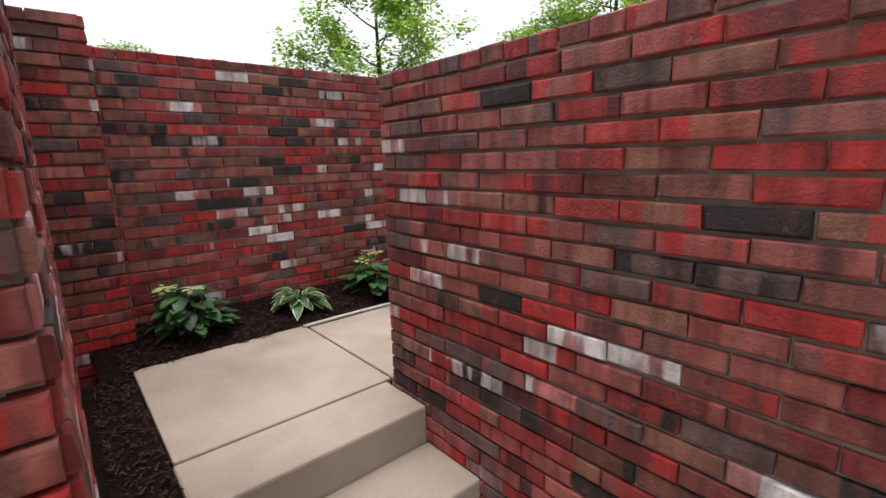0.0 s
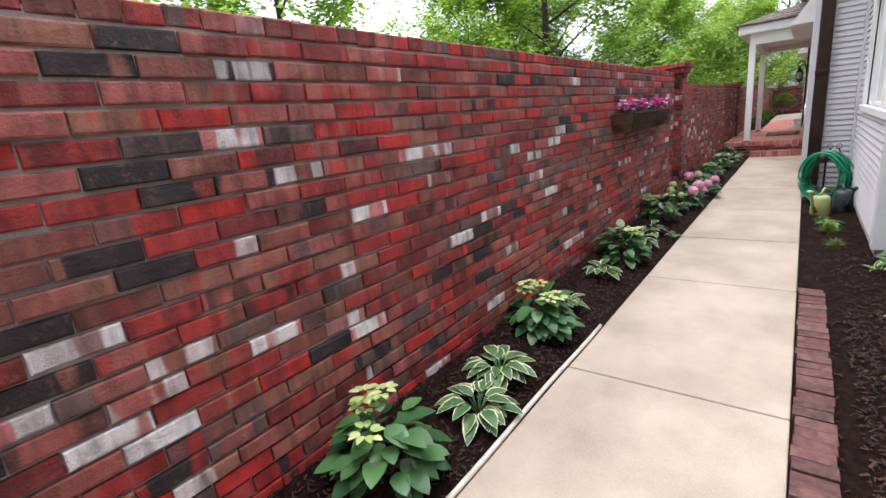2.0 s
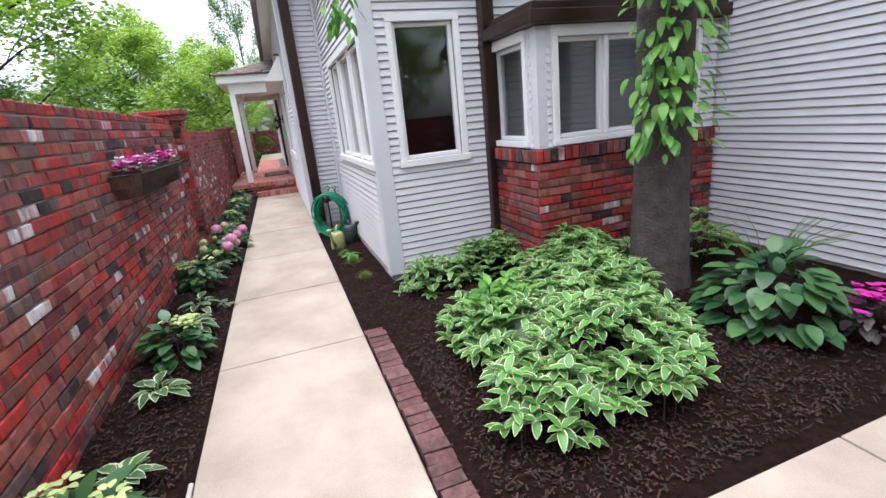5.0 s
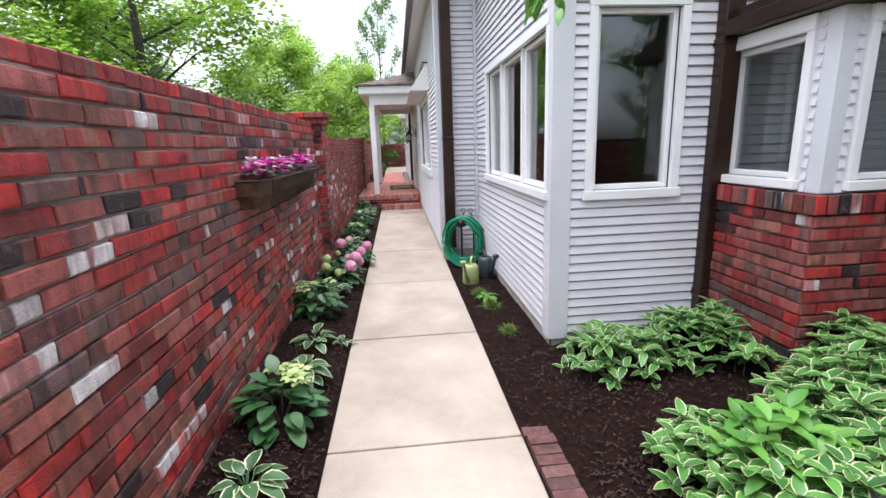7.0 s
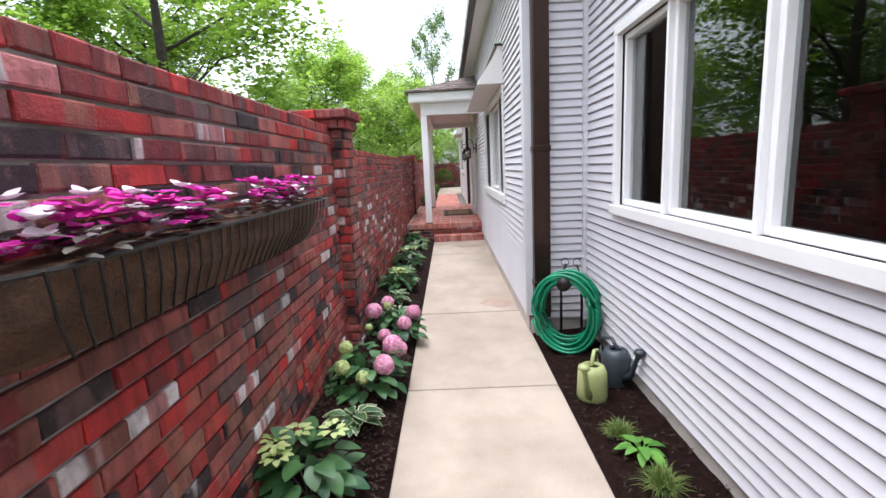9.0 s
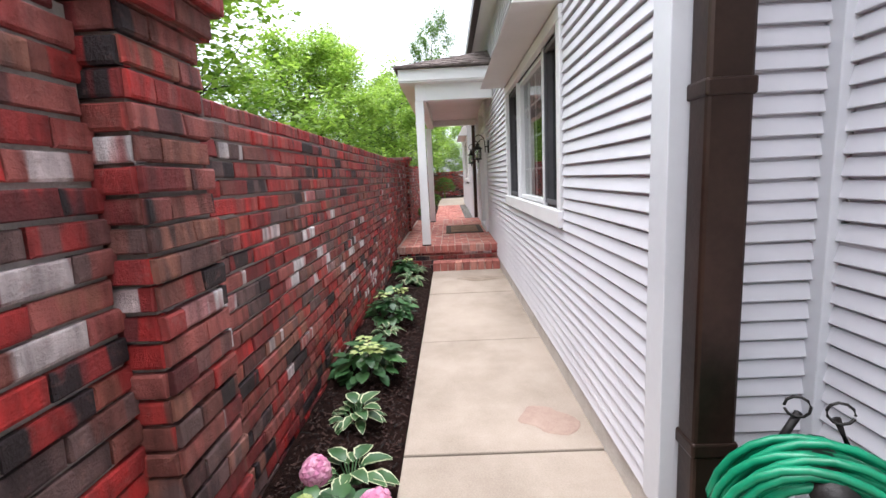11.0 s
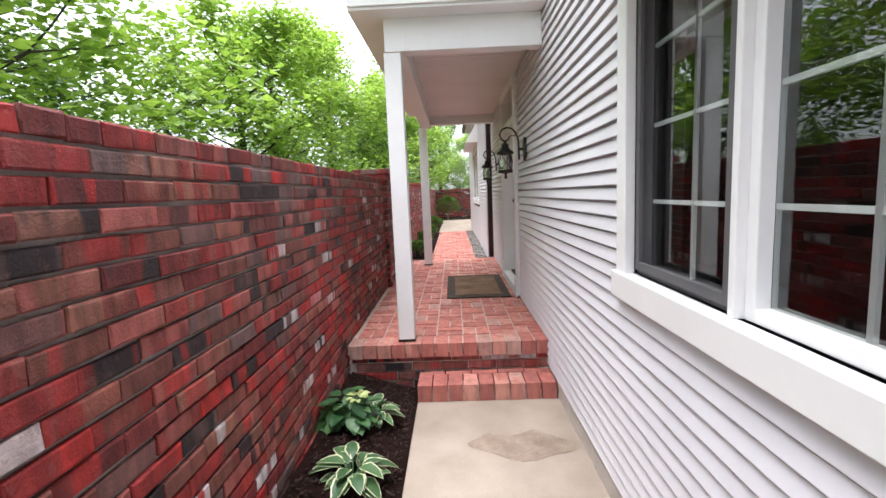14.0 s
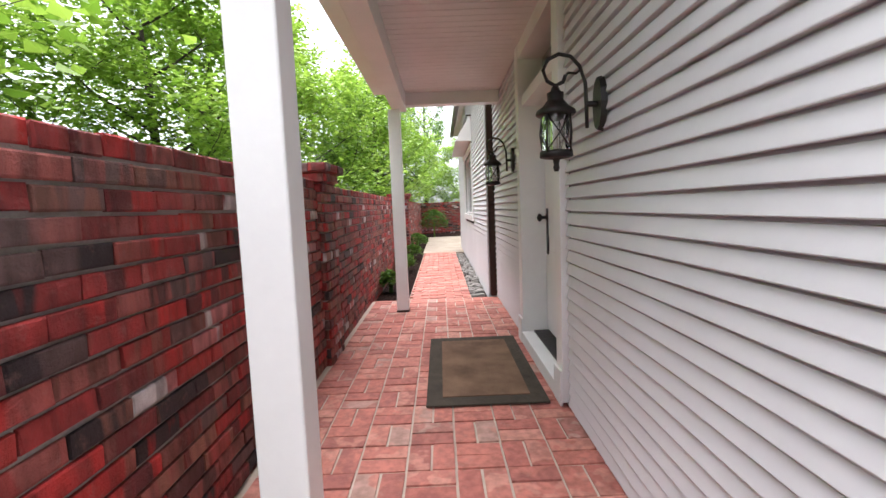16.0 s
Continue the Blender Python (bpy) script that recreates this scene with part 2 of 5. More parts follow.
CREAM = leaf_material("green_buds", (0.35, 0.45, 0.14), (0.55, 0.60, 0.28), None, 0.6, 0.25)
MAGENTA = leaf_material("magenta_petals", (0.50, 0.010, 0.24), (0.72, 0.03, 0.46), None, 0.55, 0.2)
PETAL_WHITE = leaf_material("white_petals", (0.55, 0.45, 0.52), (0.75, 0.68, 0.72), None, 0.55, 0.2)
LEAF_PLUM = leaf_material("plum_leaves", (0.02, 0.012, 0.018), (0.05, 0.045, 0.03), None, 0.5, 0.1)

GLASS, gn, gl, gb = nodes_of("window_glass")
gb.inputs["Base Color"].default_value = (0.75, 0.8, 0.78, 1)
gb.inputs["Roughness"].default_value = 0.0
gb.inputs["IOR"].default_value = 1.5
gb.inputs["Transmission Weight"].default_value = 1.0
CLEAR, gn, gl, gb = nodes_of("lantern_glass")
gb.inputs["Roughness"].default_value = 0.03
gb.inputs["Transmission Weight"].default_value = 1.0

# ---- mesh tools ----


class Mesh:
    def __init__(self):
        self.v, self.f, self.mi, self.uv = [], [], [], []

    def add(self, verts, faces, mi=0, uvs=None):
        k = len(self.v)
        self.v += [tuple(p) for p in verts]
        self.f += [tuple(k + i for i in q) for q in faces]
        self.mi += [mi] * len(faces)
        self.uv += uvs if uvs else [(0.0, 0.0)] * len(verts)

    def box(self, a, b, mi=0):
        (x0, y0, z0), (x1, y1, z1) = a, b
        v = [(x, y, z) for z in (z0, z1) for y in (y0, y1) for x in (x0, x1)]
        self.add(v, [(0, 2, 3, 1), (4, 5, 7, 6), (0, 1, 5, 4), (2, 6, 7, 3), (0, 4, 6, 2), (1, 3, 7, 5)], mi)

    def tube(self, pts, radii, sides=8, mi=0, closed=False):
        """A round tube along points."""
        k, m = len(self.v), len(pts)
        up = Vector((0, 0, 1))
        for i, p in enumerate(pts):
            d = Vector(pts[(i + 1) % m if closed else min(i + 1, m - 1)]) - Vector(pts[(i - 1) % m if closed else max(i - 1, 0)])
            d = d.normalized() if d.length > 1e-9 else up
            s = d.cross(up if abs(d.z) < 0.95 else Vector((1, 0, 0))).normalized()
            w = s.cross(d)
            r = radii[i] if isinstance(radii, (list, tuple)) else radii
            for j in range(sides):
                a = 2 * math.pi * j / sides
                self.v.append(tuple(Vector(p) + s * (r * math.cos(a)) + w * (r * math.sin(a))))
                self.uv.append((0.0, 0.0))
        for i in range(m if closed else m - 1):
            for j in range(sides):
                a, b = k + i * sides, k + ((i + 1) % m) * sides
                self.f.append((a + j, a + (j + 1) % sides, b + (j + 1) % sides, b + j))
                self.mi.append(mi)
        if not closed:
            self.f += [tuple(k + j for j in reversed(range(sides))), tuple(k + (m - 1) * sides + j for j in range(sides))]
            self.mi += [mi, mi]

    def lathe(self, profile, centre=(0, 0, 0), sides=16, mi=0):
        """A turned shape from (radius, height) pairs."""
        k = len(self.v)
        for r, z in profile:
            for j in range(sides):
                a = 2 * math.pi * j / sides
                self.v.append((centre[0] + r * math.cos(a), centre[1] + r * math.sin(a), centre[2] + z))
                self.uv.append((0.0, 0.0))
        for i in range(len(profile) - 1):
            for j in range(sides):
                a, b = k + i * sides, k + (i + 1) * sides
                self.f.append((a + j, a + (j + 1) % sides, b + (j + 1) % sides, b + j))
                self.mi.append(mi)

    def data(self, name, *mats, smooth=False):
        me = bpy.data.meshes.new(name)
        me.from_pydata(self.v, [], self.f)
        for m in mats:
            me.materials.append(m)
        me.polygons.foreach_set("material_index", self.mi)
        if smooth:
            me.polygons.foreach_set("use_smooth", [True] * len(self.f))
        if any(u != (0.0, 0.0) for u in self.uv):
            lay = me.uv_layers.new(name="leaf")
            idx = np.empty(len(me.loops), dtype=np.int32)
            me.loops.foreach_get("vertex_index", idx)
            lay.data.foreach_set("uv", np.array(self.uv, dtype=np.float32)[idx].ravel())
        me.update()
        return me

    def ob(self, name, *mats, parent=None, smooth=False, bevel=0.0):
        o = new(name, self.data(name, *mats, smooth=smooth))
        if bevel:
            md = o.modifiers.new("bevel", "BEVEL")
            md.width, md.segments, md.limit_method = bevel, 2, "ANGLE"
        if parent:
            o.parent = parent
        return o


def boxes(name, parts, mat, parent=None, bevel=0.0):
    m = Mesh()
    for a, b in parts:
        m.box(a, b)
    return m.ob(name, mat, parent=parent, bevel=bevel)


def empty(name, m=None):
    o = new(name)
    o.empty_display_size = 0.1
    if m is not None:
        o.matrix_world = m
    return o


class Face:
    """An upright plane: origin, the way along it and the way out of it, both level."""

    def __init__(self, x, y, ux, uy, nx, ny):
        self.o, self.u, self.n = Vector((x, y, 0)), Vector((ux, uy, 0)), Vector((nx, ny, 0))

    def at(self, s, z, d=0.0):
        return tuple(self.o + self.u * s + self.n * d + Vector((0, 0, z)))

    def slab(self, m, s0, s1, z0, z1, d0, d1, mi=0):
        a, b = Vector(self.at(s0, z0, d0)), Vector(self.at(s1, z1, d1))
        m.box([min(p, q) for p, q in zip(a, b)], [max(p, q) for p, q in zip(a, b)], mi)

    def turn(self, s, z, d=0.0):
        """A pose with x along the plane, y into it and z up."""
        right = self.u if self.u.cross(-self.n).z > 0 else -self.u
        m = Matrix((right, -self.n, Vector((0, 0, 1)))).transposed().to_4x4()
        m.translation = self.at(s, z, d)
        return m


def spans(s0, s1, z0, z1, holes):
    """What is left of a strip between s0 and s1 once the holes that cross it are cut."""
    out = [(s0, s1)]
    for a, b, c, d in holes:
        if c < z1 - 1e-4 and d > z0 + 1e-4:
            out = [q for p0, p1 in out for q in ((p0, min(p1, a)), (max(p0, b), p1)) if q[1] - q[0] > 0.004]
    return out


def shell(name, face, length, z0, z1, holes, thick, mat):
    """A wall with openings through it, behind the plane."""
    m = Mesh()
    levels = sorted({z0, z1, *[h[2] for h in holes], *[h[3] for h in holes]})
    for a, b in zip(levels, levels[1:]):
        if a >= z0 and b <= z1:
            for p, q in spans(0, length, a, b, holes):
                face.slab(m, p, q, a, b, -thick, 0.0)
    return tagged(m.ob(name, mat), kind="structure")


def siding(wall, face, length, z0, z1, holes, pitch=0.0635):
    """Lapped boards, each a piece of its own, cut round the openings."""
    z = z0
    while z < z1 - 0.01:
        top = min(z + pitch, z1)
        cuts = sorted({z, top, *[c for h in holes for c in h[2:] if z + 0.003 < c < top - 0.003]})
        for lo, hi in zip(cuts, cuts[1:]):
            d0, d1 = 0.027 - 0.015 * (lo - z) / pitch, 0.027 - 0.015 * (hi - z) / pitch
            prof = [(lo, 0.001), (lo, d0 - 0.001), (lo + 0.003, d0)]
            if hi == top and hi - lo > 0.02:
                prof += [(hi - 0.011, d1 + 0.0025), (hi - 0.009, 0.0015), (hi + 0.002, 0.0015)]
            else:
                prof += [(hi, d1), (hi, 0.001)]
            k = len(prof)
            for a, b in spans(0, length, lo, hi, holes):
                m = Mesh()
                v = [face.at(s, h, d) for s in (a, b) for h, d in prof]
                m.add(v, [tuple(range(k)), tuple(range(2 * k - 1, k - 1, -1))] + [(i, k + i, k + (i + 1) % k, (i + 1) % k) for i in range(k)])
                m.ob("siding_board", SIDING, parent=wall)
        z = top


# ---- bricks ----
PITCH, BL, BH, HEAD = 0.0685, 0.203, 0.0575, 0.005


def brick_mesh(seed, length=BL, height=BH, depth=0.05, chamfer=0.005):
    r = random.Random(seed)
    m = Mesh()
    j = lambda k: r.uniform(-k, k)
    hx, hz = length / 2, height / 2
    back = [(sx * hx, depth, sz * hz) for sx, sz in ((-1, -1), (1, -1), (1, 1), (-1, 1))]
    mid = [(sx * hx + j(0.002), 0.004 + j(0.001), sz * hz + j(0.0018)) for sx, sz in ((-1, -1), (1, -1), (1, 1), (-1, 1))]
    front = [(sx * (hx - chamfer) + j(0.003), j(0.0022), sz * (hz - chamfer) + j(0.002)) for sx, sz in ((-1, -1), (1, -1), (1, 1), (-1, 1))]
    f = [(8, 9, 10, 11)]
    for i in range(4):
        k = (i + 1) % 4
        f += [(4 + i, 4 + k, 8 + k, 8 + i), (i, k, 4 + k, 4 + i)]
    m.add(back + mid + front, f)
    return m


VARIANTS = [brick_mesh(s) for s in range(8)]
SHARED = {}


def shared_brick(k, mat):
    if (k, mat.name) not in SHARED:
        SHARED[(k, mat.name)] = VARIANTS[k].data("brick", mat)
    return SHARED[(k, mat.name)]


def brickwork(wall, face, s0, s1, z0, courses, near=None, mat=BRICK, seed=1, out=0.012, first=0):
    """Running bond. near: the stretch of the plane whose bricks are pieces of their own; the rest is joined."""
    r = random.Random(seed)
    rest = Mesh()
    count = 0
    for c in range(courses):
        z = z0 + (c + 0.5) * PITCH
        s = s0 - ((c + first) % 2) * (BL + HEAD) / 2 - r.uniform(0, 0.03)
        while s < s1 - 0.02:
            a, b = max(s, s0), min(s + BL, s1)
            s += BL + HEAD
            if b - a < 0.025:
                continue
            k = r.randrange(8)
            m = face.turn((a + b) / 2, z + r.uniform(-0.002, 0.002), out + r.uniform(-0.003, 0.006)) @ Matrix.Rotation(r.uniform(-0.006, 0.006), 4, "Y") @ Matrix.Diagonal(((b - a) / BL, 1, 1, 1))
            if near and near[0] <= (a + b) / 2 <= near[1] and count < 165:
                o = new("brick", shared_brick(k, mat))
                o.parent = wall
                o.matrix_basis = m
                count += 1
            else:
                rest.add([m @ Vector(p) for p in VARIANTS[k].v], VARIANTS[k].f)
    if rest.v:
        tagged(rest.ob("brick_courses", mat, parent=wall), kind="stuff")


def soldier_row(wall, face, s0, s1, z, mat=COPING, width=0.0575, height=0.10, out=0.008, seed=3, name="coping_brick", depth=0.2):
    """A row of bricks on edge."""
    r = random.Random(seed)
    shapes = [brick_mesh(100 + k, width, height, depth).data(name, mat) for k in range(4)]
    s = s0
    while s + width <= s1 + 1e-4:
        o = new(name, shapes[r.randrange(4)])
        o.parent = wall
        o.matrix_basis = face.turn(s + width / 2, z + height / 2 + r.uniform(-0.002, 0.002), out + r.uniform(-0.002, 0.003))
        s += width + 0.009

# ---- ground, walks, beds ----
WALL_Y, HOUSE_Y, WALK_L, WALK_R = 4.10, 2.635, 3.603, 2.625
ground = boxes("ground", [((-400, -400, -1.0), (400, 400, -0.42))], LAWN)
tagged(ground, "level grassy ground round the garden", "ground", kind="structure")
court = boxes("pavement", [((-3.0, -6.0, -0.5), (2.40, 2.0, -0.36))], CONCRETE)
tagged(court, "lower concrete pavement at the steps", "pavement", kind="structure")


def slab_thing(x0, x1, y0, y1, z, thick=0.12):
    m = Mesh()
    m.box((x0 + 0.006, y0, z - thick), (x1 - 0.006, y1, z))
    return m


garden_walk = empty("garden_walk")
tagged(garden_walk, "weathered tan concrete garden walk with tooled joints", "walk", kind="structure")
JOINTS = [1.44, 2.43, 4.255, 5.88, 7.22, 8.69, 10.24, 11.77, 13.31, 14.60]
for k, (a, b) in enumerate(zip(JOINTS, JOINTS[1:])):
    slab_thing(a, b, WALK_R, WALK_L + (0.06 if k == 0 else 0), random.uniform(-0.004, 0.003)).ob("slab", CONCRETE, parent=garden_walk, bevel=0.008)
boxes("joint_bed", [((1.5, WALK_R + 0.01, -0.4), (14.6, WALK_L - 0.01, -0.02))], MULCH, parent=garden_walk)
steps = empty("concrete_steps")
tagged(steps, "worn tan concrete steps up to the garden walk", "steps", kind="structure")
boxes("step", [((1.44, 2.30, -0.45), (2.395, 2.622, -0.004))], CONCRETE, parent=steps, bevel=0.012)
boxes("step", [((1.44, 1.96, -0.45), (2.395, 2.299, -0.18))], CONCRETE, parent=steps, bevel=0.012)
side_walk = empty("side_walk")
tagged(side_walk, "tan concrete side walk along the mulch bed", "walk", kind="structure")
for a, b in ((-3.0, -1.6), (-1.6, -0.35), (-0.35, 0.95), (0.95, 2.61)):
    boxes("slab", [((2.66, a + 0.005, -0.12), (3.82, b - 0.005, 0.0))], CONCRETE, parent=side_walk, bevel=0.008)


def bed(name, x0, x1, y0, y1, height, label, step=0.06):
    """A banked mulch bed; height(x, y) gives its top."""
    m = Mesh()
    nx, ny = max(2, int((x1 - x0) / step)), max(2, int((y1 - y0) / step))
    for i in range(nx + 1):
        for j in range(ny + 1):
            x, y = x0 + (x1 - x0) * i / nx, y0 + (y1 - y0) * j / ny
            m.v.append((x, y, height(x, y) + 0.016 * noise.noise((x * 9, y * 9, 0)) + 0.008 * noise.noise((x * 31, y * 31, 3))))
            m.uv.append((0.0, 0.0))
    for i in range(nx):
        for j in range(ny):
            a = i * (ny + 1) + j
            m.f.append((a, a + ny + 1, a + ny + 2, a + 1))
            m.mi.append(0)
    o = m.ob(name, MULCH, smooth=True)
    return tagged(o, label, "mulch bed", kind="structure")


def north_h(x, y):
    return -0.015 + 0.15 * max(0.0, min(1.0, (y - WALK_L) / 0.5))


def south_h(x, y):
    return -0.015 + 0.10 * max(0.0, min(1.0, (2.5 - y) / 1.0)) * max(0.0, min(1.0, (x - 3.9) / 0.8))


bed("bed_north", 1.3, 14.84, 3.605, 4.1, north_h, "dark brown bark mulch bed along the brick wall")
bed("bed_west", 1.19, 1.45, 1.9, 3.66, lambda x, y: -0.02, "dark bark mulch strip beside the steps")
bed("bed_south", 3.82, 9.66, -2.6, 2.622, south_h, "dark brown bark mulch bed before the house")


def chips(name, areas, count, seed):
    """Loose slivers of bark lying on the beds."""
    r = random.Random(seed)
    m = Mesh()
    for k in range(count):
        x0, x1, y0, y1, h = areas[r.randrange(len(areas))]
        x, y = r.uniform(x0, x1), r.uniform(y0, y1)
        l, w, t = r.uniform(0.005, 0.018), r.uniform(0.003, 0.007), r.uniform(0.002, 0.005)
        q = Matrix.Translation((x, y, h(x, y) + 0.012 + r.uniform(0, 0.008))) @ Euler((r.uniform(-0.5, 0.5), r.uniform(-0.5, 0.5), r.uniform(0, 6.3))).to_matrix().to_4x4()
        v = [q @ Vector(p) for p in ((-l, -w, 0), (l, -w * 0.4, 0), (l, w * 0.5, 0), (-l, w, 0), (0, 0, t))]
        m.add(v, [(0, 1, 4), (1, 2, 4), (2, 3, 4), (3, 0, 4)])
    return tagged(m.ob(name, CHIP), "loose dark bark chips on the bed", "bark chips", kind="stuff")


chips("bark_chips", [(1.4, 14.8, 3.62, 4.08, north_h)], 9000, 5)
chips("bark_chips", [(3.9, 9.6, 0.4, 2.6, south_h), (3.9, 7.0, -0.6, 2.4, south_h), (3.9, 5.6, 0.6, 2.4, south_h)], 12000, 6)
chips("bark_chips", [(1.25, 1.44, 2.0, 3.66, lambda x, y: -0.02)], 500, 7)
edge_strip = Mesh()
edge_strip.tube([(2.4 + 0.2 * k, 3.612 + 0.004 * math.sin(k), 0.012) for k in range(13)], 0.012, 8)
tagged(edge_strip.ob("edging_strip", FOUNDATION, smooth=True), "pale grey garden edging strip beside the walk", "edging")

# brick edging beside the walk
edging = empty("brick_edging")
tagged(edging, "row of weathered red edging bricks in the mulch", "edging")
shape = Mesh()
shape.box((-0.034, -0.0675, -0.03), (0.034, 0.0675, 0.025))
shape_data = [shape.data("edging_brick", EDGER)]
x = 2.75
while x < 5.9:
    o = new("edging_brick", shape_data[0])
    o.parent = edging
    o.matrix_basis = pose(x, 2.548 + random.uniform(-0.006, 0.006), -0.006 + random.uniform(-0.006, 0.006), random.uniform(-2, 2), random.uniform(-2, 2), random.uniform(-3, 3))
    x += 0.0745

# ---- brick garden walls ----
TOP1, TOP2 = 1.68, 1.555


def garden_wall(name, face, length, z1, thick, label, near=None, seed=1, ends=(False, False), both=False, z0=-0.4, inset=0.0):
    """Mortar core with brick courses on its face and a row of bricks on edge along the top."""
    m = Mesh()
    face.slab(m, 0.012, length - 0.012, z0, z1 + 0.025, -thick + 0.012, -0.002)
    w = tagged(m.ob(name, MORTAR), label, "brick wall", kind="structure")
    n = round((z1 - z0) / PITCH)
    base = z1 - n * PITCH
    brickwork(w, face, 0, length, base, n, near, seed=seed)
    if both:
        back = Face(*(face.o - face.n * thick)[:2], *face.u[:2], *(-face.n)[:2])
        brickwork(w, back, 0, length, base, n, None, seed=seed + 40)
    for at_end, on in zip((0, length), ends):
        if on:
            s = 1 if at_end else -1
            e = Face(*(face.o + face.u * at_end)[:2], *(-face.n)[:2], *(face.u * s)[:2])
            brickwork(w, e, 0.0, thick, base, n, (0, thick), seed=seed + 60, first=1)
    cap = Mesh()
    top = [brick_mesh(200 + k, 0.098, BH, thick + 0.01, 0.006) for k in range(5)]
    r = random.Random(seed + 9)
    s = 0.0
    while s + 0.098 <= length + 0.03:
        q = face.turn(s + 0.049, z1 + PITCH / 2 + r.uniform(-0.002, 0.003), 0.008 + r.uniform(-0.004, 0.004))
        b = top[r.randrange(5)]
        cap.add([q @ Vector(p) for p in b.v], b.f)
        s += 0.102
    tagged(cap.ob("coping", COPING, parent=w), "red header bricks laid across the top", kind="stuff")
    return w


north = Face(1.24, WALL_Y, 1, 0, 0, -1)
garden_wall("wall_north_1", north, 9.24 - 1.24, TOP1, 0.21, "tall mottled red, brown and white brick garden wall", (1.2, 3.6), 1)
garden_wall("wall_north_2", Face(9.55, WALL_Y + 0.04, 1, 0, 0, -1), 17.0 - 9.55, TOP2, 0.21, "mottled red, brown and white brick garden wall", (0.0, 2.4), 2)
garden_wall("wall_north_3", Face(17.4, WALL_Y + 0.05, 1, 0, 0, -1), 18.0, TOP2 - 0.02, 0.21, "weathered red brick garden wall beyond the porch", None, 3)
garden_wall("wall_east", Face(34.0, -2.0, 0, 1, -1, 0), 6.2, 1.55, 0.21, "far red brick wall closing the walk", None, 4)
garden_wall("wall_entry_right", Face(2.405, 2.56, 0, -1, -1, 0), 5.5, 1.385, 0.21, "mottled red brick wall beside the steps", (0.0, 1.9), 5, (True, False), True)
garden_wall("wall_entry_left", Face(1.205, 4.09, 0, -1, 1, 0), 2.54, 1.85, 0.30, "brick wall at the foot of the steps", (1.2, 2.6), 6, (False, True))


def pier(x, z1, seed, width=0.36, out=0.09):
    """A square brick pier with corbelled cap courses."""
    root = boxes("brick_pier", [((x + 0.01, WALL_Y - out + 0.01, -0.1), (x + width - 0.01, WALL_Y + 0.29, z1))], MORTAR)
    tagged(root, "square brick pier with a corbelled red cap", "brick pier", "garden wall piers", kind="structure")
    n = round((z1 + 0.05) / PITCH)
    base = z1 - n * PITCH
    brickwork(root, Face(x, WALL_Y - out, 1, 0, 0, -1), 0, width, base, n, (0, width), seed=seed)
    brickwork(root, Face(x, WALL_Y + 0.3, 0, -1, -1, 0), 0, 0.3 + out, base, n, (0, 1), seed=seed + 1, first=1)
    brickwork(root, Face(x + width, WALL_Y - out, 0, 1, 1, 0), 0, 0.3 + out, base, n, (0, 1), seed=seed + 2, first=1)
    for k, g in enumerate((0.028, 0.055)):
        z = z1 + k * PITCH
        x0, x1, y0, y1 = x - g, x + width + g, WALL_Y - out - g, WALL_Y + 0.3 + g
        boxes("cap_core", [((x0 + 0.012, y0 + 0.012, z), (x1 - 0.012, y1 - 0.012, z + PITCH - 0.004))], COPING, parent=root)
        for f, l in ((Face(x0, y0, 1, 0, 0, -1), x1 - x0), (Face(x0, y1, 0, -1, -1, 0), y1 - y0), (Face(x1, y0, 0, 1, 1, 0), y1 - y0)):
            brickwork(root, f, 0, l, z, 1, (0, 9), COPING, seed + 5 + k, first=k)
    return root


pier(9.24, 1.72, 20, 0.31)
pier(17.02, 1.60, 24, out=0.0)
pier(24.0, 1.60, 28)
corner_pier = boxes("corner_pier", [((1.16, 3.93, -0.3), (1.49, 4.095, 1.84))], MORTAR)
tagged(corner_pier, "narrow brick pilaster in the wall corner", "brick pier", kind="structure")
brickwork(corner_pier, Face(1.20, 3.92, 1, 0, 0, -1), 0, 0.30, -0.2, 30, (0, 1), seed=31)
brickwork(corner_pier, Face(1.50, 3.92, 0, 1, 1, 0), 0, 0.18, -0.2, 30, (0, 1), seed=32)

# ---- house ----
EAVE = 3.4
main_face = Face(9.66, HOUSE_Y, 1, 0, 0, 1)
W2 = (11.03 - 9.66, 13.33 - 9.66, 1.085, 2.16)
DOOR = (16.30 - 9.66, 17.36 - 9.66, 0.33, 2.62)
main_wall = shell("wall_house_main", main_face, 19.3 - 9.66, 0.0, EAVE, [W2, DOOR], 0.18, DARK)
tagged(main_wall, "house wall in pale grey lapped siding", "house wall")
boxes("foundation", [((9.66, HOUSE_Y - 0.16, -0.3), (14.86, HOUSE_Y + 0.004, 0.15))], FOUNDATION, parent=main_wall)
siding(main_wall, main_face, 19.3 - 9.66, 0.15, EAVE, [(W2[0] - 0.1, W2[1] + 0.1, W2[2] - 0.12, W2[3] + 0.1), (DOOR[0] - 0.12, DOOR[1] + 0.12, 0, 2.75), (0, 0.09, 0, 9)])
boxes("corner_board", [((9.63, HOUSE_Y - 0.1, 0.15), (9.75, HOUSE_Y + 0.032, EAVE))], TRIM, parent=main_wall, bevel=0.004)

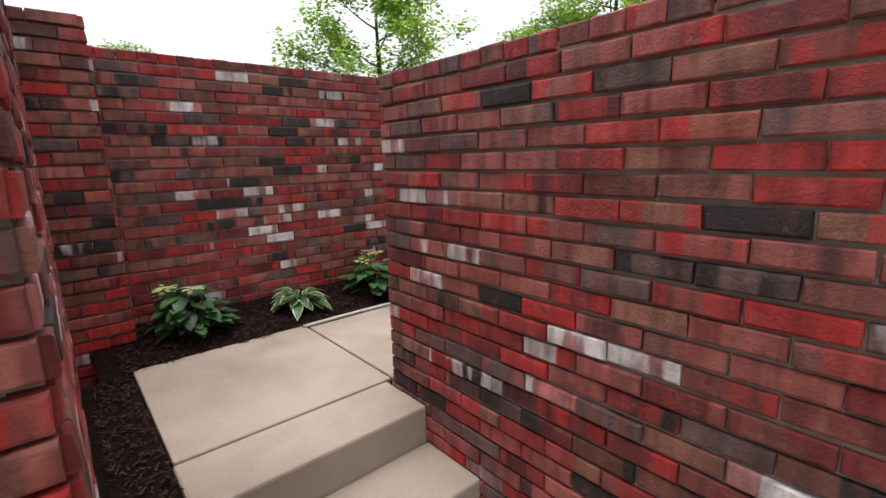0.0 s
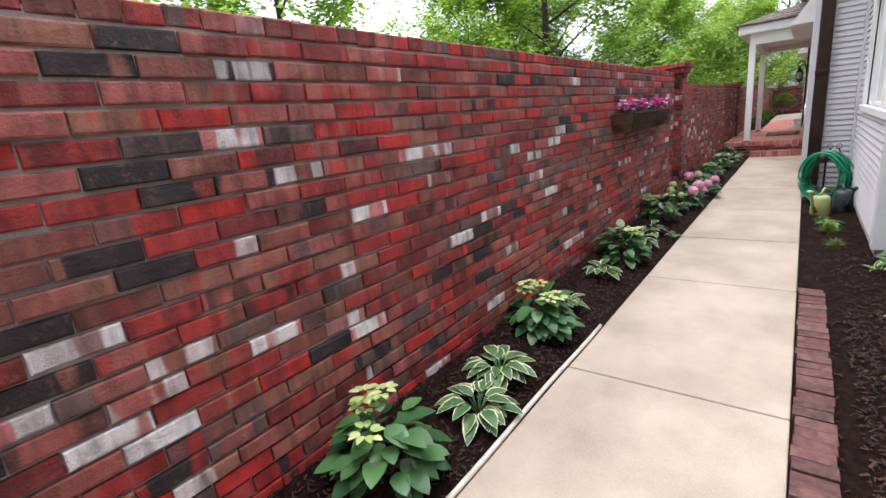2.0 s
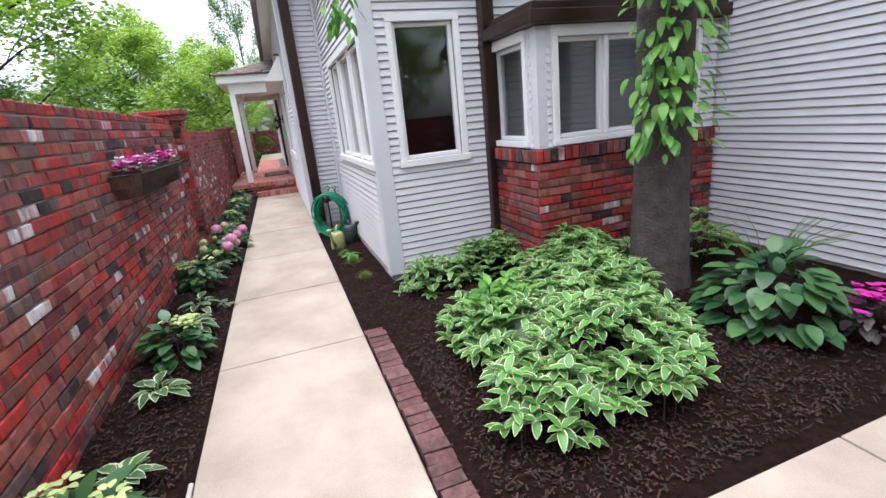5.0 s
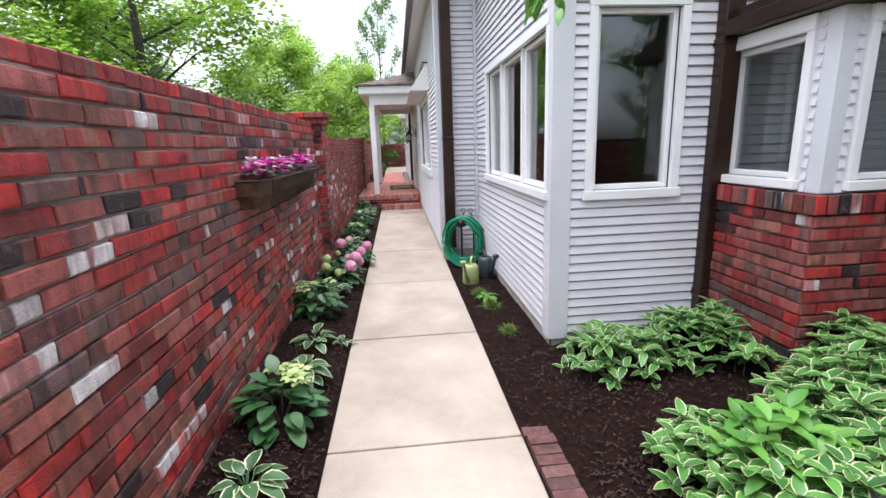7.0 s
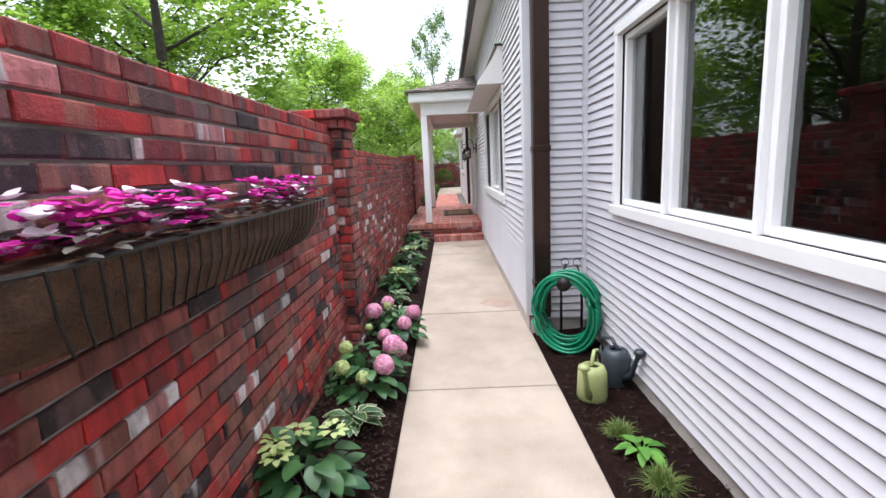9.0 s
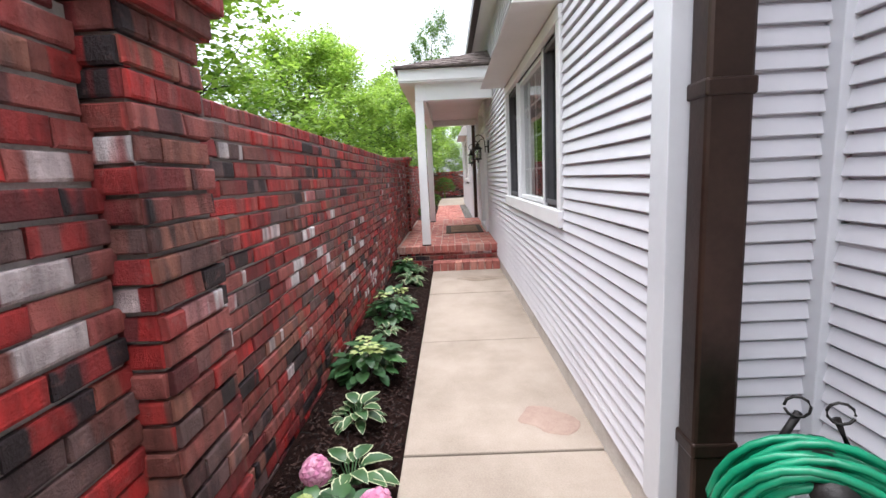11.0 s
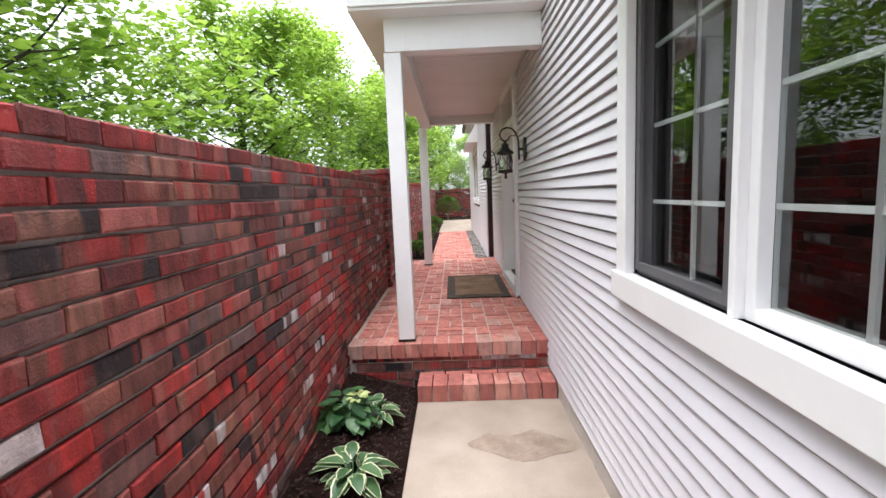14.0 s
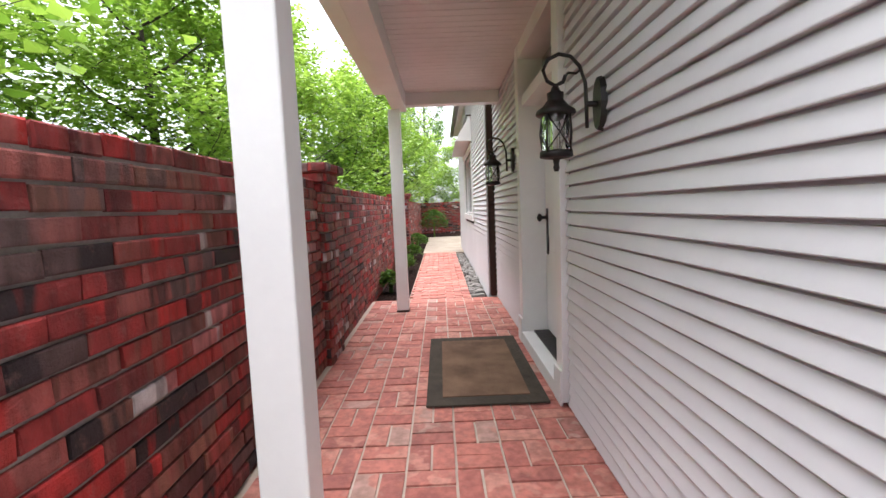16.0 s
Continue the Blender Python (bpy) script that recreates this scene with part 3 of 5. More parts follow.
return_face = Face(9.66, HOUSE_Y, 0, -1, -1, 0)
return_wall = shell("wall_house_return", return_face, 0.49, 0.0, EAVE, [], 0.1, DARK)
siding(return_wall, return_face, 0.47, 0.12, EAVE, [(0, 0.1, 0, 9)])
BAY_Y, BAY_X = 2.155, 6.83
bay_face = Face(BAY_X, BAY_Y, 1, 0, 0, 1)
BW = (0.10, 2.12, 1.12, 2.17)
bay_wall = shell("wall_house_bay", bay_face, 9.66 - BAY_X, 0.0, EAVE, [BW], 0.16, DARK)
tagged(bay_wall, "house bay wall in pale grey lapped siding", "house wall")
siding(bay_wall, bay_face, 9.66 - BAY_X, 0.12, EAVE, [(BW[0] - 0.055, BW[1] + 0.055, BW[2] - 0.06, BW[3] + 0.06), (0, 0.08, 0, 9)])
boxes("corner_board", [((BAY_X - 0.032, BAY_Y - 0.11, 0.08), (BAY_X + 0.10, BAY_Y + 0.032, EAVE)), ((9.59, BAY_Y - 0.02, 0.1), (9.665, BAY_Y + 0.05, EAVE))], TRIM, parent=bay_wall, bevel=0.004)
front_face = Face(BAY_X, BAY_Y, 0, -1, -1, 0)
FW = (0.255, 0.80, 1.12, 2.25)
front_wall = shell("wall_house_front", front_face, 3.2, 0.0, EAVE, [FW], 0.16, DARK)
tagged(front_wall, "narrow house wall in pale grey lapped siding", "house wall")
siding(front_wall, front_face, 3.2, 0.12, EAVE, [(FW[0] - 0.055, FW[1] + 0.055, FW[2] - 0.06, FW[3] + 0.06), (0, 0.09, 0, 9)])
garage_face = Face(2.75, -0.85, 1, 0, 0, 1)
garage_wall = shell("wall_house_side", garage_face, BAY_X - 2.75, 0.0, EAVE, [], 0.18, DARK)
tagged(garage_wall, "long blank house wall in pale grey siding", "house wall")
siding(garage_wall, garage_face, BAY_X - 2.75, 0.12, EAVE, [])
far_face = Face(19.3, 2.72, 1, 0, 0, 1)
W3 = (2.2, 4.4, 1.25, 2.35)
far_wall = shell("wall_house_far", far_face, 7.2, 0.0, EAVE, [W3], 0.18, DARK)
tagged(far_wall, "far house wall in pale grey siding beyond the porch", "house wall")
siding(far_wall, far_face, 7.2, 0.2, EAVE, [(W3[0] - 0.1, W3[1] + 0.1, W3[2] - 0.1, W3[3] + 0.1)])
boxes("corner_board", [((19.28, 2.64, 0.2), (19.36, 2.74, EAVE))], TRIM, parent=far_wall)
back_walls = boxes("wall_house_back", [((2.6, -8.2, -0.4), (26.6, -8.0, EAVE)), ((26.32, -8.0, -0.4), (26.5, 2.54, EAVE)), ((2.57, -8.0, -0.4), (2.75, -0.85, EAVE))], SIDING)
tagged(back_walls, "plain back walls of the house", "house wall", kind="structure")
# unseen room surfaces, coloured near black so the windows look unlit
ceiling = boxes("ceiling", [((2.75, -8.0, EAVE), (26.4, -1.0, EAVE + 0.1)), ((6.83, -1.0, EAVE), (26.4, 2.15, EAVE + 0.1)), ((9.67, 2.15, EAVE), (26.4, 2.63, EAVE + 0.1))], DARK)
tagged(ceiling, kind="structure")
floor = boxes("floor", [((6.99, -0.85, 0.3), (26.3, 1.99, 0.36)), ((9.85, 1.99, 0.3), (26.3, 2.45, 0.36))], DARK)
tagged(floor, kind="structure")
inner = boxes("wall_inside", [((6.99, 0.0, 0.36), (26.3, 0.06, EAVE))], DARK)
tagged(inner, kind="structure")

base_course = boxes("foundation", [((9.655, 2.16, -0.3), (9.80, HOUSE_Y - 0.005, 0.13)), ((BAY_X + 0.01, BAY_Y - 0.2, -0.3), (9.66, BAY_Y + 0.004, 0.115)), ((BAY_X - 0.004, 1.06, -0.3), (BAY_X + 0.16, BAY_Y - 0.004, 0.115)), ((2.76, -1.0, -0.3), (BAY_X, -0.846, 0.115))], FOUNDATION)
tagged(base_course, "pale concrete foundation under the siding", "foundation", kind="structure")

# main roof, soffit and gutter
roof = empty("roof_main")
tagged(roof, "dark shingled house roof with white soffit and gutter", "roof", kind="structure")
rm = Mesh()
rm.add([(9.2, 2.9, EAVE + 0.12), (27, 2.9, EAVE + 0.12), (27, -2, EAVE + 2.6), (9.2, -2, EAVE + 2.6), (9.2, 2.9, EAVE + 0.18), (27, 2.9, EAVE + 0.18), (27, -2, EAVE + 2.7), (9.2, -2, EAVE + 2.7)],
       [(3, 2, 1, 0), (4, 5, 6, 7), (0, 1, 5, 4), (2, 3, 7, 6), (0, 4, 7, 3), (1, 2, 6, 5)])
rm.ob("roof_slope", SHAKE, parent=roof)
boxes("soffit", [((9.2, HOUSE_Y, EAVE - 0.03), (27, 2.84, EAVE + 0.01))], SOFFIT, parent=roof)
boxes("gutter", [((9.2, 2.84, EAVE - 0.05), (27, 2.93, EAVE + 0.10))], COPPER, parent=roof, bevel=0.01)
bay_roof = boxes("roof_bay", [((6.6, -8.3, EAVE + 0.1), (9.2, 2.4, EAVE + 0.22)), ((2.3, -8.3, EAVE + 0.1), (6.596, -0.65, EAVE + 0.22))], SHAKE)
tagged(bay_roof, kind="structure")


# ---- windows ----
def window(name, face, hole, label, mullions=(), grid=None, frame=0.07, sill=0.09, screens=(), head=0.08, pane_in=0.05, mat=WHITE):
    s0, s1, z0, z1 = hole
    root = empty(name, Matrix.Translation(face.at((s0 + s1) / 2, z0, 0)))
    tagged(root, label, "window", kind="structure")
    inv = root.matrix_world.inverted()

    def part(pname, slabs, material, bevel=0.004, shade=True):
        m = Mesh()
        for q in slabs:
            face.slab(m, *q)
        m.v = [tuple(inv @ Vector(p)) for p in m.v]
        o = m.ob(pname, material, parent=root, bevel=bevel)
        if not shade:
            o.visible_shadow = False
        return o

    part("casing", [(s0 - frame, s0, z0, z1, -0.02, 0.036), (s1, s1 + frame, z0, z1, -0.02, 0.036), (s0 - frame, s1 + frame, z1, z1 + head, -0.02, 0.039)], mat)
    part("sill", [(s0 - frame - 0.01, s1 + frame + 0.01, z0 - sill, z0, -0.02, 0.052)], mat)
    w = 0.035
    edges = [s0, *mullions, s1]
    for a, b in zip(edges, edges[1:]):
        la, lb = a + (0.012 if a > s0 else 0), b - (0.012 if b < s1 else 0)
        grey = any(abs(a - p) < 0.01 and abs(b - q) < 0.01 for p, q in screens)
        part("sash", [(la, la + w, z0, z1, -0.07, -0.012), (lb - w, lb, z0, z1, -0.07, -0.012), (la + w, lb - w, z0, z0 + w, -0.07, -0.012), (la + w, lb - w, z1 - w, z1, -0.07, -0.012)], SCREEN if grey else mat)
        part("pane", [(la + w, lb - w, z0 + w, z1 - w, -pane_in - 0.004, -pane_in)], GLASS, 0, False)
    for m in mullions:
        part("mullion", [(m - 0.012, m + 0.012, z0, z1, -0.06, 0.015)], mat)
    for a, b in screens:
        part("screen", [(a + 0.02, a + 0.05, z0 + 0.02, z1 - 0.02, -0.01, 0.004), (b - 0.05, b - 0.02, z0 + 0.02, z1 - 0.02, -0.01, 0.004), (a + 0.02, b - 0.02, z0 + 0.02, z0 + 0.05, -0.01, 0.003), (a + 0.02, b - 0.02, z1 - 0.05, z1 - 0.02, -0.01, 0.003)], SCREEN, 0)
    if grid:
        for (cols, rows), a, b in zip(grid, edges, edges[1:]):
            bars = [(a + (b - a) * k / cols - 0.007, a + (b - a) * k / cols + 0.007, z0 + w, z1 - w, -0.064, -0.054) for k in range(1, cols)]
            bars += [(a + w, b - w, z0 + (z1 - z0) * k / rows - 0.007, z0 + (z1 - z0) * k / rows + 0.007, -0.065, -0.055) for k in range(1, rows)]
            if bars:
                part("glazing_bar", bars, mat, 0)
    return root


window("window_1", bay_face, BW, "white three-pane house window in grey siding", (BW[0] + 0.67, BW[0] + 1.40), frame=0.055, sill=0.06, head=0.06)
window("window_2", front_face, FW, "tall white casement window in grey siding", frame=0.055, sill=0.06, head=0.06)
w2 = window("window_3", main_face, W2, "wide white window with grey screens and glazing bars", (W2[0] + 0.50, W2[1] - 0.62), ((1, 1), (4, 4), (2, 4)), 0.09, 0.10, ((W2[0], W2[0] + 0.50), (W2[1] - 0.62, W2[1])))
window("window_4", far_face, W3, "white window in the far house wall", (), ((3, 4),), 0.09, 0.1)


def awning(face, s0, s1, z0, z1, out):
    """The boxed white hood above a window."""
    m = Mesh()
    v = [face.at(s, z, d) for s in (s0, s1) for z, d in ((z0, 0.0), (z0, out), (z1 - 0.04, out * 0.25), (z1, out * 0.25), (z1, 0.0))]
    m.add(v, [(0, 1, 2, 3, 4), (9, 8, 7, 6, 5), (0, 5, 6, 1), (1, 6, 7, 2), (2, 7, 8, 3), (3, 8, 9, 4), (4, 9, 5, 0)])
    o = m.ob("window_hood", SOFFIT, bevel=0.004)
    tagged(o, "white sloping hood above the window", "window hood")
    m = Mesh()
    face.slab(m, s0 - 0.015, s1 + 0.015, z1, z1 + 0.02, 0.015, out * 0.25 + 0.03)
    m.ob("flashing", COPPER, parent=o)


awning(main_face, W2[0] - 0.10, W2[1] + 0.10, 2.25, 2.62, 0.30)
awning(far_face, W3[0] - 0.1, W3[1] + 0.1, 2.46, 2.85, 0.28)

# ---- brick bay with windows ----
brick_bay = boxes("brick_bay", [((6.02, -0.79, -0.1), (6.82, 1.04, 1.02))], MORTAR)
tagged(brick_bay, "low brick bay base below white windows", "brick bay", kind="structure")
brickwork(brick_bay, Face(6.01, 1.05, 1, 0, 0, 1), 0, 0.81, 1.03 - 16 * PITCH, 16, (0, 1), seed=51)
brickwork(brick_bay, Face(6.01, 1.05, 0, -1, -1, 0), 0, 1.84, 1.03 - 16 * PITCH, 16, (0, 1.84), seed=52, first=1)
soldier_row(brick_bay, Face(5.99, 1.07, 1, 0, 0, 1), 0, 0.83, 1.035, BRICK, seed=53, depth=0.15)
soldier_row(brick_bay, Face(5.99, 1.07, 0, -1, -1, 0), 0, 1.86, 1.035, BRICK, seed=54, depth=0.15)
side_face = Face(6.05, 1.0, 1, 0, 0, 1)
SW = (0.17, 0.72, 1.2, 1.96)
bay_side = shell("wall_bay_side", side_face, 0.78, 1.136, 2.04, [SW], 0.1, TRIM)
bay_front_face = Face(6.05, 1.0, 0, -1, -1, 0)
FWS = (0.17, 1.56, 1.2, 1.96)
bay_front = shell("wall_bay_front", bay_front_face, 1.8, 1.136, 2.04, [FWS], 0.1, TRIM)
siding(bay_side, side_face, 0.78, 1.14, 2.04, [(0.10, 0.78, 1, 3), (0, 0.07, 0, 3)])
siding(bay_front, bay_front_face, 1.8, 1.14, 2.04, [(0.10, 1.63, 1, 3), (0, 0.07, 0, 3)])
window("window_5", side_face, SW, "small white casement window of the brick bay", sill=0.05, frame=0.05)
window("window_6", bay_front_face, FWS, "pair of white casement windows of the brick bay", (0.63, 1.10), sill=0.05, frame=0.05)
corner_post = boxes("bay_corner_post", [((6.034, 0.86, 1.137), (6.19, 1.016, 2.042))], TRIM, bevel=0.004)
tagged(corner_post, kind="structure")
bay_cap = boxes("roof_bay_low", [((5.93, -0.84, 2.045), (6.825, 1.12, 2.14)), ((5.97, -0.84, 2.14), (6.825, 1.08, 2.20))], COPPER, bevel=0.01)
tagged(bay_cap, "dark copper roof of the small bay", "roof", kind="structure")
dark_eave = boxes("front_gutter", [((6.70, -0.8, 2.62), (6.812, 2.1, 2.74))], COPPER, bevel=0.01)
tagged(dark_eave, "dark copper gutter above the windows", "gutter", kind="structure")


# ---- downspouts ----
def downspout(x, y, z0, z1, label, sx=0.085, sy=0.07, collars=(1.5,), foot=None):
    o = boxes("downspout", [((x - sx / 2, y - sy / 2, z0), (x + sx / 2, y + sy / 2, z1))], COPPER, bevel=0.012)
    tagged(o, label, "downspout", kind="structure")
    for z in collars:
        boxes("collar", [((x - sx / 2 - 0.006, y - sy / 2 - 0.006, z), (x + sx / 2 + 0.006, y + sy / 2 + 0.006, z + 0.05))], COPPER, parent=o, bevel=0.008)
    if foot:
        m = Mesh()
        m.lathe([(0.0, 0.0), (0.055, 0.0), (0.055, foot), (0.048, foot), (0.048, 0.02)], (x, y, z0 - foot))
        m.ob("drain_pipe", WHITE, parent=o, smooth=True)
    return o


downspout(9.58, 2.545, 0.16, EAVE - 0.05, "dark copper downspout at the house corner", 0.10, 0.13, (0.42, 1.50), 0.16)
downspout(6.765, 1.06, 0.08, 2.64, "dark copper downspout beside the brick bay", 0.09, 0.13, (0.35, 2.0))
downspout(19.24, 2.69, 0.33, EAVE - 0.05, "dark downspout beyond the porch", 0.09, 0.08, ())

# ---- porch ----
PORCH_Z, STEP_Z, PX0, PX1 = 0.325, 0.115, 14.84, 19.2
porch = boxes("porch_base", [((PX0 + 0.04, HOUSE_Y + 0.002, -0.2), (PX1, WALL_Y + 0.035, PORCH_Z - 0.008))], PALE_MORTAR)
tagged(porch, "raised porch floor of red brick paving", "porch", kind="structure")
brickwork(porch, Face(PX0 + 0.04, HOUSE_Y + 0.002, 0, 1, -1, 0), 0, WALL_Y - HOUSE_Y, -0.16, 6, (0, 2), seed=61)


def header_row(parent, x0, x1, y0, y1, z, along, seed, mat=PAVER, width=0.0925, name="paving_brick", high=0.05):
    """A row of bricks laid side by side; along: the axis on which they follow one another."""
    r = random.Random(seed)
    m = Mesh()
    a, b = (x0, x1) if along == "x" else (y0, y1)
    n = max(1, round((b - a) / (width + 0.010)))
    w = (b - a) / n
    l = (y1 - y0) if along == "x" else (x1 - x0)
    m.box((-(w - 0.01) / 2, -l / 2 + 0.004, -high), ((w - 0.01) / 2, l / 2 - 0.004, 0))
    d = m.data(name, mat)
    for k in range(n):
        c = a + w * (k + 0.5)
        o = new(name, d)
        o.parent = parent
        p = (c, (y0 + y1) / 2) if along == "x" else ((x0 + x1) / 2, c)
        o.matrix_basis = pose(*p, z + r.uniform(-0.002, 0.002), r.uniform(-0.4, 0.4), r.uniform(-0.4, 0.4), 0 if along == "x" else 90)


# front edge row, then pairs laid in turn along and across
header_row(porch, PX0, PX0 + 0.20, HOUSE_Y + 0.004, WALL_Y + 0.02, PORCH_Z, "y", 62, high=0.10)
pair = Mesh()
pair.box((-0.0975, -0.0465, -0.05), (0.0975, 0.0465, 0))
pair_data = pair.data("paving_brick", PAVER)
CELL = 0.207
nx, ny = int((PX1 - PX0 - 0.20) / CELL), 7
rest = Mesh()
for i in range(nx):
    for j in range(ny):
        cx, cy = PX0 + 0.205 + CELL * (i + 0.5), HOUSE_Y + 0.012 + CELL * (j + 0.5)
        across = (i + j) % 2
        for k in (-1, 1):
            q = pose(cx + (k * 0.052 if across else 0), cy + (0 if across else k * 0.052), PORCH_Z + random.uniform(-0.003, 0.002), random.uniform(-0.5, 0.5), random.uniform(-0.5, 0.5), (90 if across else 0) + random.uniform(-0.8, 0.8))
            if i < 20:
                o = new("paving_brick", pair_data)
                o.parent, o.matrix_basis = porch, q
            else:
                rest.add([q @ Vector(p) for p in pair.v], pair.f)
if rest.v:
    tagged(rest.ob("paving_bricks", PAVER, parent=porch), kind="stuff")
brick_step = boxes("brick_step", [((14.61, HOUSE_Y + 0.01, -0.15), (PX0 + 0.03, WALK_L - 0.004, STEP_Z - 0.06))], PALE_MORTAR)
tagged(brick_step, "low red brick step up to the porch", "step", kind="structure")
header_row(brick_step, 14.585, 14.785, HOUSE_Y + 0.012, WALK_L, STEP_Z, "y", 63, high=0.115)
header_row(brick_step, 14.79, 14.86, HOUSE_Y + 0.012, WALK_L, STEP_Z - 0.004, "y", 64, width=0.2)


def post(x, y, z1, label):
    m = boxes("porch_post", [((x - 0.06, y - 0.06, PORCH_Z + 0.004), (x + 0.06, y + 0.06, z1))], WHITE, bevel=0.006)
    tagged(m, label, "post", "porch posts")
    boxes("shoe", [((x - 0.064, y - 0.064, PORCH_Z + 0.002), (x + 0.064, y + 0.064, PORCH_Z + 0.02))], IRON, parent=m)
    return m


post(14.97, 3.69, 2.40, "square white wooden porch post")
post(18.62, 3.72, 2.40, "square white wooden porch post")
porch_roof = empty("porch_roof")
tagged(porch_roof, "white porch roof with board ceiling and wood shakes", "porch roof", kind="structure")
boxes("beam", [((14.90, 3.60, 2.40), (18.72, 3.74, 2.62)), ((14.90, HOUSE_Y + 0.02, 2.40), (15.02, 3.60, 2.62)), ((18.60, HOUSE_Y + 0.02, 2.44), (18.72, 3.60, 2.62))], WHITE, parent=porch_roof, bevel=0.004)
boxes("fascia", [((14.74, HOUSE_Y + 0.02, 2.62), (18.88, 3.95, 2.64)), ((14.72, HOUSE_Y + 0.02, 2.64), (14.76, 3.95, 2.79)), ((14.76, 3.91, 2.64), (18.88, 3.95, 2.79)), ((18.86, HOUSE_Y + 0.02, 2.64), (18.90, 3.95, 2.79))], WHITE, parent=porch_roof, bevel=0.004)
cm = Mesh()
x = 15.02
while x < 18.6:
    cm.box((x + 0.003, HOUSE_Y + 0.02, 2.56), (min(x + 0.085, 18.6), 3.6, 2.575))
    x += 0.088
cm.box((15.02, HOUSE_Y + 0.02, 2.575), (18.6, 3.6, 2.59))
cm.ob("board_ceiling", SOFFIT, parent=porch_roof)
rm = Mesh()
E0, E1, N1, ZR, ZE = 14.66, 18.96, 4.0, 3.18, 2.80
rm.add([(E0, HOUSE_Y, ZE - 0.01), (E0, N1, ZE - 0.01), (E1, N1, ZE - 0.01), (E1, HOUSE_Y, ZE - 0.01), (E0 + 0.9, HOUSE_Y, ZR - 0.01), (E1 - 0.9, HOUSE_Y, ZR - 0.01)], [(0, 1, 2, 3), (1, 0, 4), (2, 1, 4, 5), (3, 2, 5), (0, 3, 5, 4)])
rm.ob("roof_deck", SHAKE, parent=porch_roof)


def shakes(parent, p0, p1, q0, q1, rows, seed):
    """Wood shakes in uneven rows from the eave p0-p1 up to q0-q1."""
    r = random.Random(seed)
    m = Mesh()
    for k in range(rows):
        a, b = Vector(p0).lerp(Vector(q0), k / rows), Vector(p1).lerp(Vector(q1), k / rows)
        a2, b2 = Vector(p0).lerp(Vector(q0), (k + 1.35) / rows), Vector(p1).lerp(Vector(q1), (k + 1.35) / rows)
        t, lift = 0.0, Vector((0, 0, 1))
        n = (b - a).length
        while t < n - 0.02:
            w = min(r.uniform(0.08, 0.17), n - t)
            s0, s1 = t / n, (t + w - 0.006) / n
            h = r.uniform(0.018, 0.034)
            drop = r.uniform(-0.03, 0.02)
            c = [a.lerp(b, s0), a.lerp(b, s1), a2.lerp(b2, s1), a2.lerp(b2, s0)]
            c[0] = c[0] + (c[3] - c[0]) * drop
            c[1] = c[1] + (c[2] - c[1]) * drop
            top = [c[0] + lift * h, c[1] + lift * h, c[2] + lift * 0.012, c[3] + lift * 0.012]
            m.add([*c, *top], [(4, 5, 6, 7), (0, 1, 5, 4), (1, 2, 6, 5), (3, 0, 4, 7)])
            t += w
    tagged(m.ob("wood_shakes", SHAKE, parent=parent), kind="stuff")


shakes(porch_roof, (E0, N1, ZE), (E0, HOUSE_Y, ZE), (E0 + 0.9, HOUSE_Y + 0.02, ZR), (E0 + 0.9, HOUSE_Y, ZR), 7, 71)
shakes(porch_roof, (E1, N1, ZE), (E0, N1, ZE), (E1 - 0.9, HOUSE_Y + 0.02, ZR), (E0 + 0.9, HOUSE_Y + 0.02, ZR), 10, 72)

# ---- door, lanterns and mat ----
door = empty("door_1", Matrix.Translation((16.83, HOUSE_Y, PORCH_Z)))
tagged(door, "white panelled front door in a deep white surround", "door", kind="structure")


def door_part(name, a, b, mat, bevel=0.004):
    o = Matrix.Translation((-16.83, -HOUSE_Y, -PORCH_Z))
    return boxes(name, [(tuple(o @ Vector(a)), tuple(o @ Vector(b)))], mat, parent=door, bevel=bevel)


door_part("jamb", (16.20, HOUSE_Y - 0.2, PORCH_Z + 0.02), (16.32, HOUSE_Y + 0.05, 2.62), WHITE)
door_part("jamb", (17.34, HOUSE_Y - 0.2, PORCH_Z + 0.02), (17.46, HOUSE_Y + 0.05, 2.62), WHITE)
door_part("plinth", (16.19, HOUSE_Y + 0.05, PORCH_Z + 0.005), (16.33, HOUSE_Y + 0.065, 0.52), WHITE)
door_part("plinth", (17.33, HOUSE_Y + 0.05, PORCH_Z + 0.005), (17.47, HOUSE_Y + 0.065, 0.52), WHITE)
door_part("head", (16.32, HOUSE_Y - 0.2, 2.46), (17.34, HOUSE_Y + 0.045, 2.60), WHITE)
door_part("rail", (16.32, HOUSE_Y - 0.19, 2.12), (17.34, HOUSE_Y + 0.02, 2.20), WHITE)
door_part("transom_pane", (16.32, HOUSE_Y - 0.14, 2.20), (17.34, HOUSE_Y - 0.135, 2.46), GLASS, 0)
door_part("threshold", (16.32, HOUSE_Y - 0.19, PORCH_Z + 0.002), (17.34, HOUSE_Y + 0.06, PORCH_Z + 0.09), WHITE)
door_part("sill_plate", (16.34, HOUSE_Y - 0.17, PORCH_Z + 0.09), (17.32, HOUSE_Y - 0.03, PORCH_Z + 0.105), IRON)
door_part("leaf", (16.32, HOUSE_Y - 0.185, PORCH_Z + 0.105), (17.34, HOUSE_Y - 0.14, 2.12), WHITE)
for z0, z1 in ((0.55, 1.05), (1.15, 1.65), (1.74, 2.02)):
    for x0 in (16.44, 16.88):
        door_part("door_panel", (x0, HOUSE_Y - 0.14, z0), (x0 + 0.34, HOUSE_Y - 0.132, z1), WHITE, 0.006)
o = Mesh()
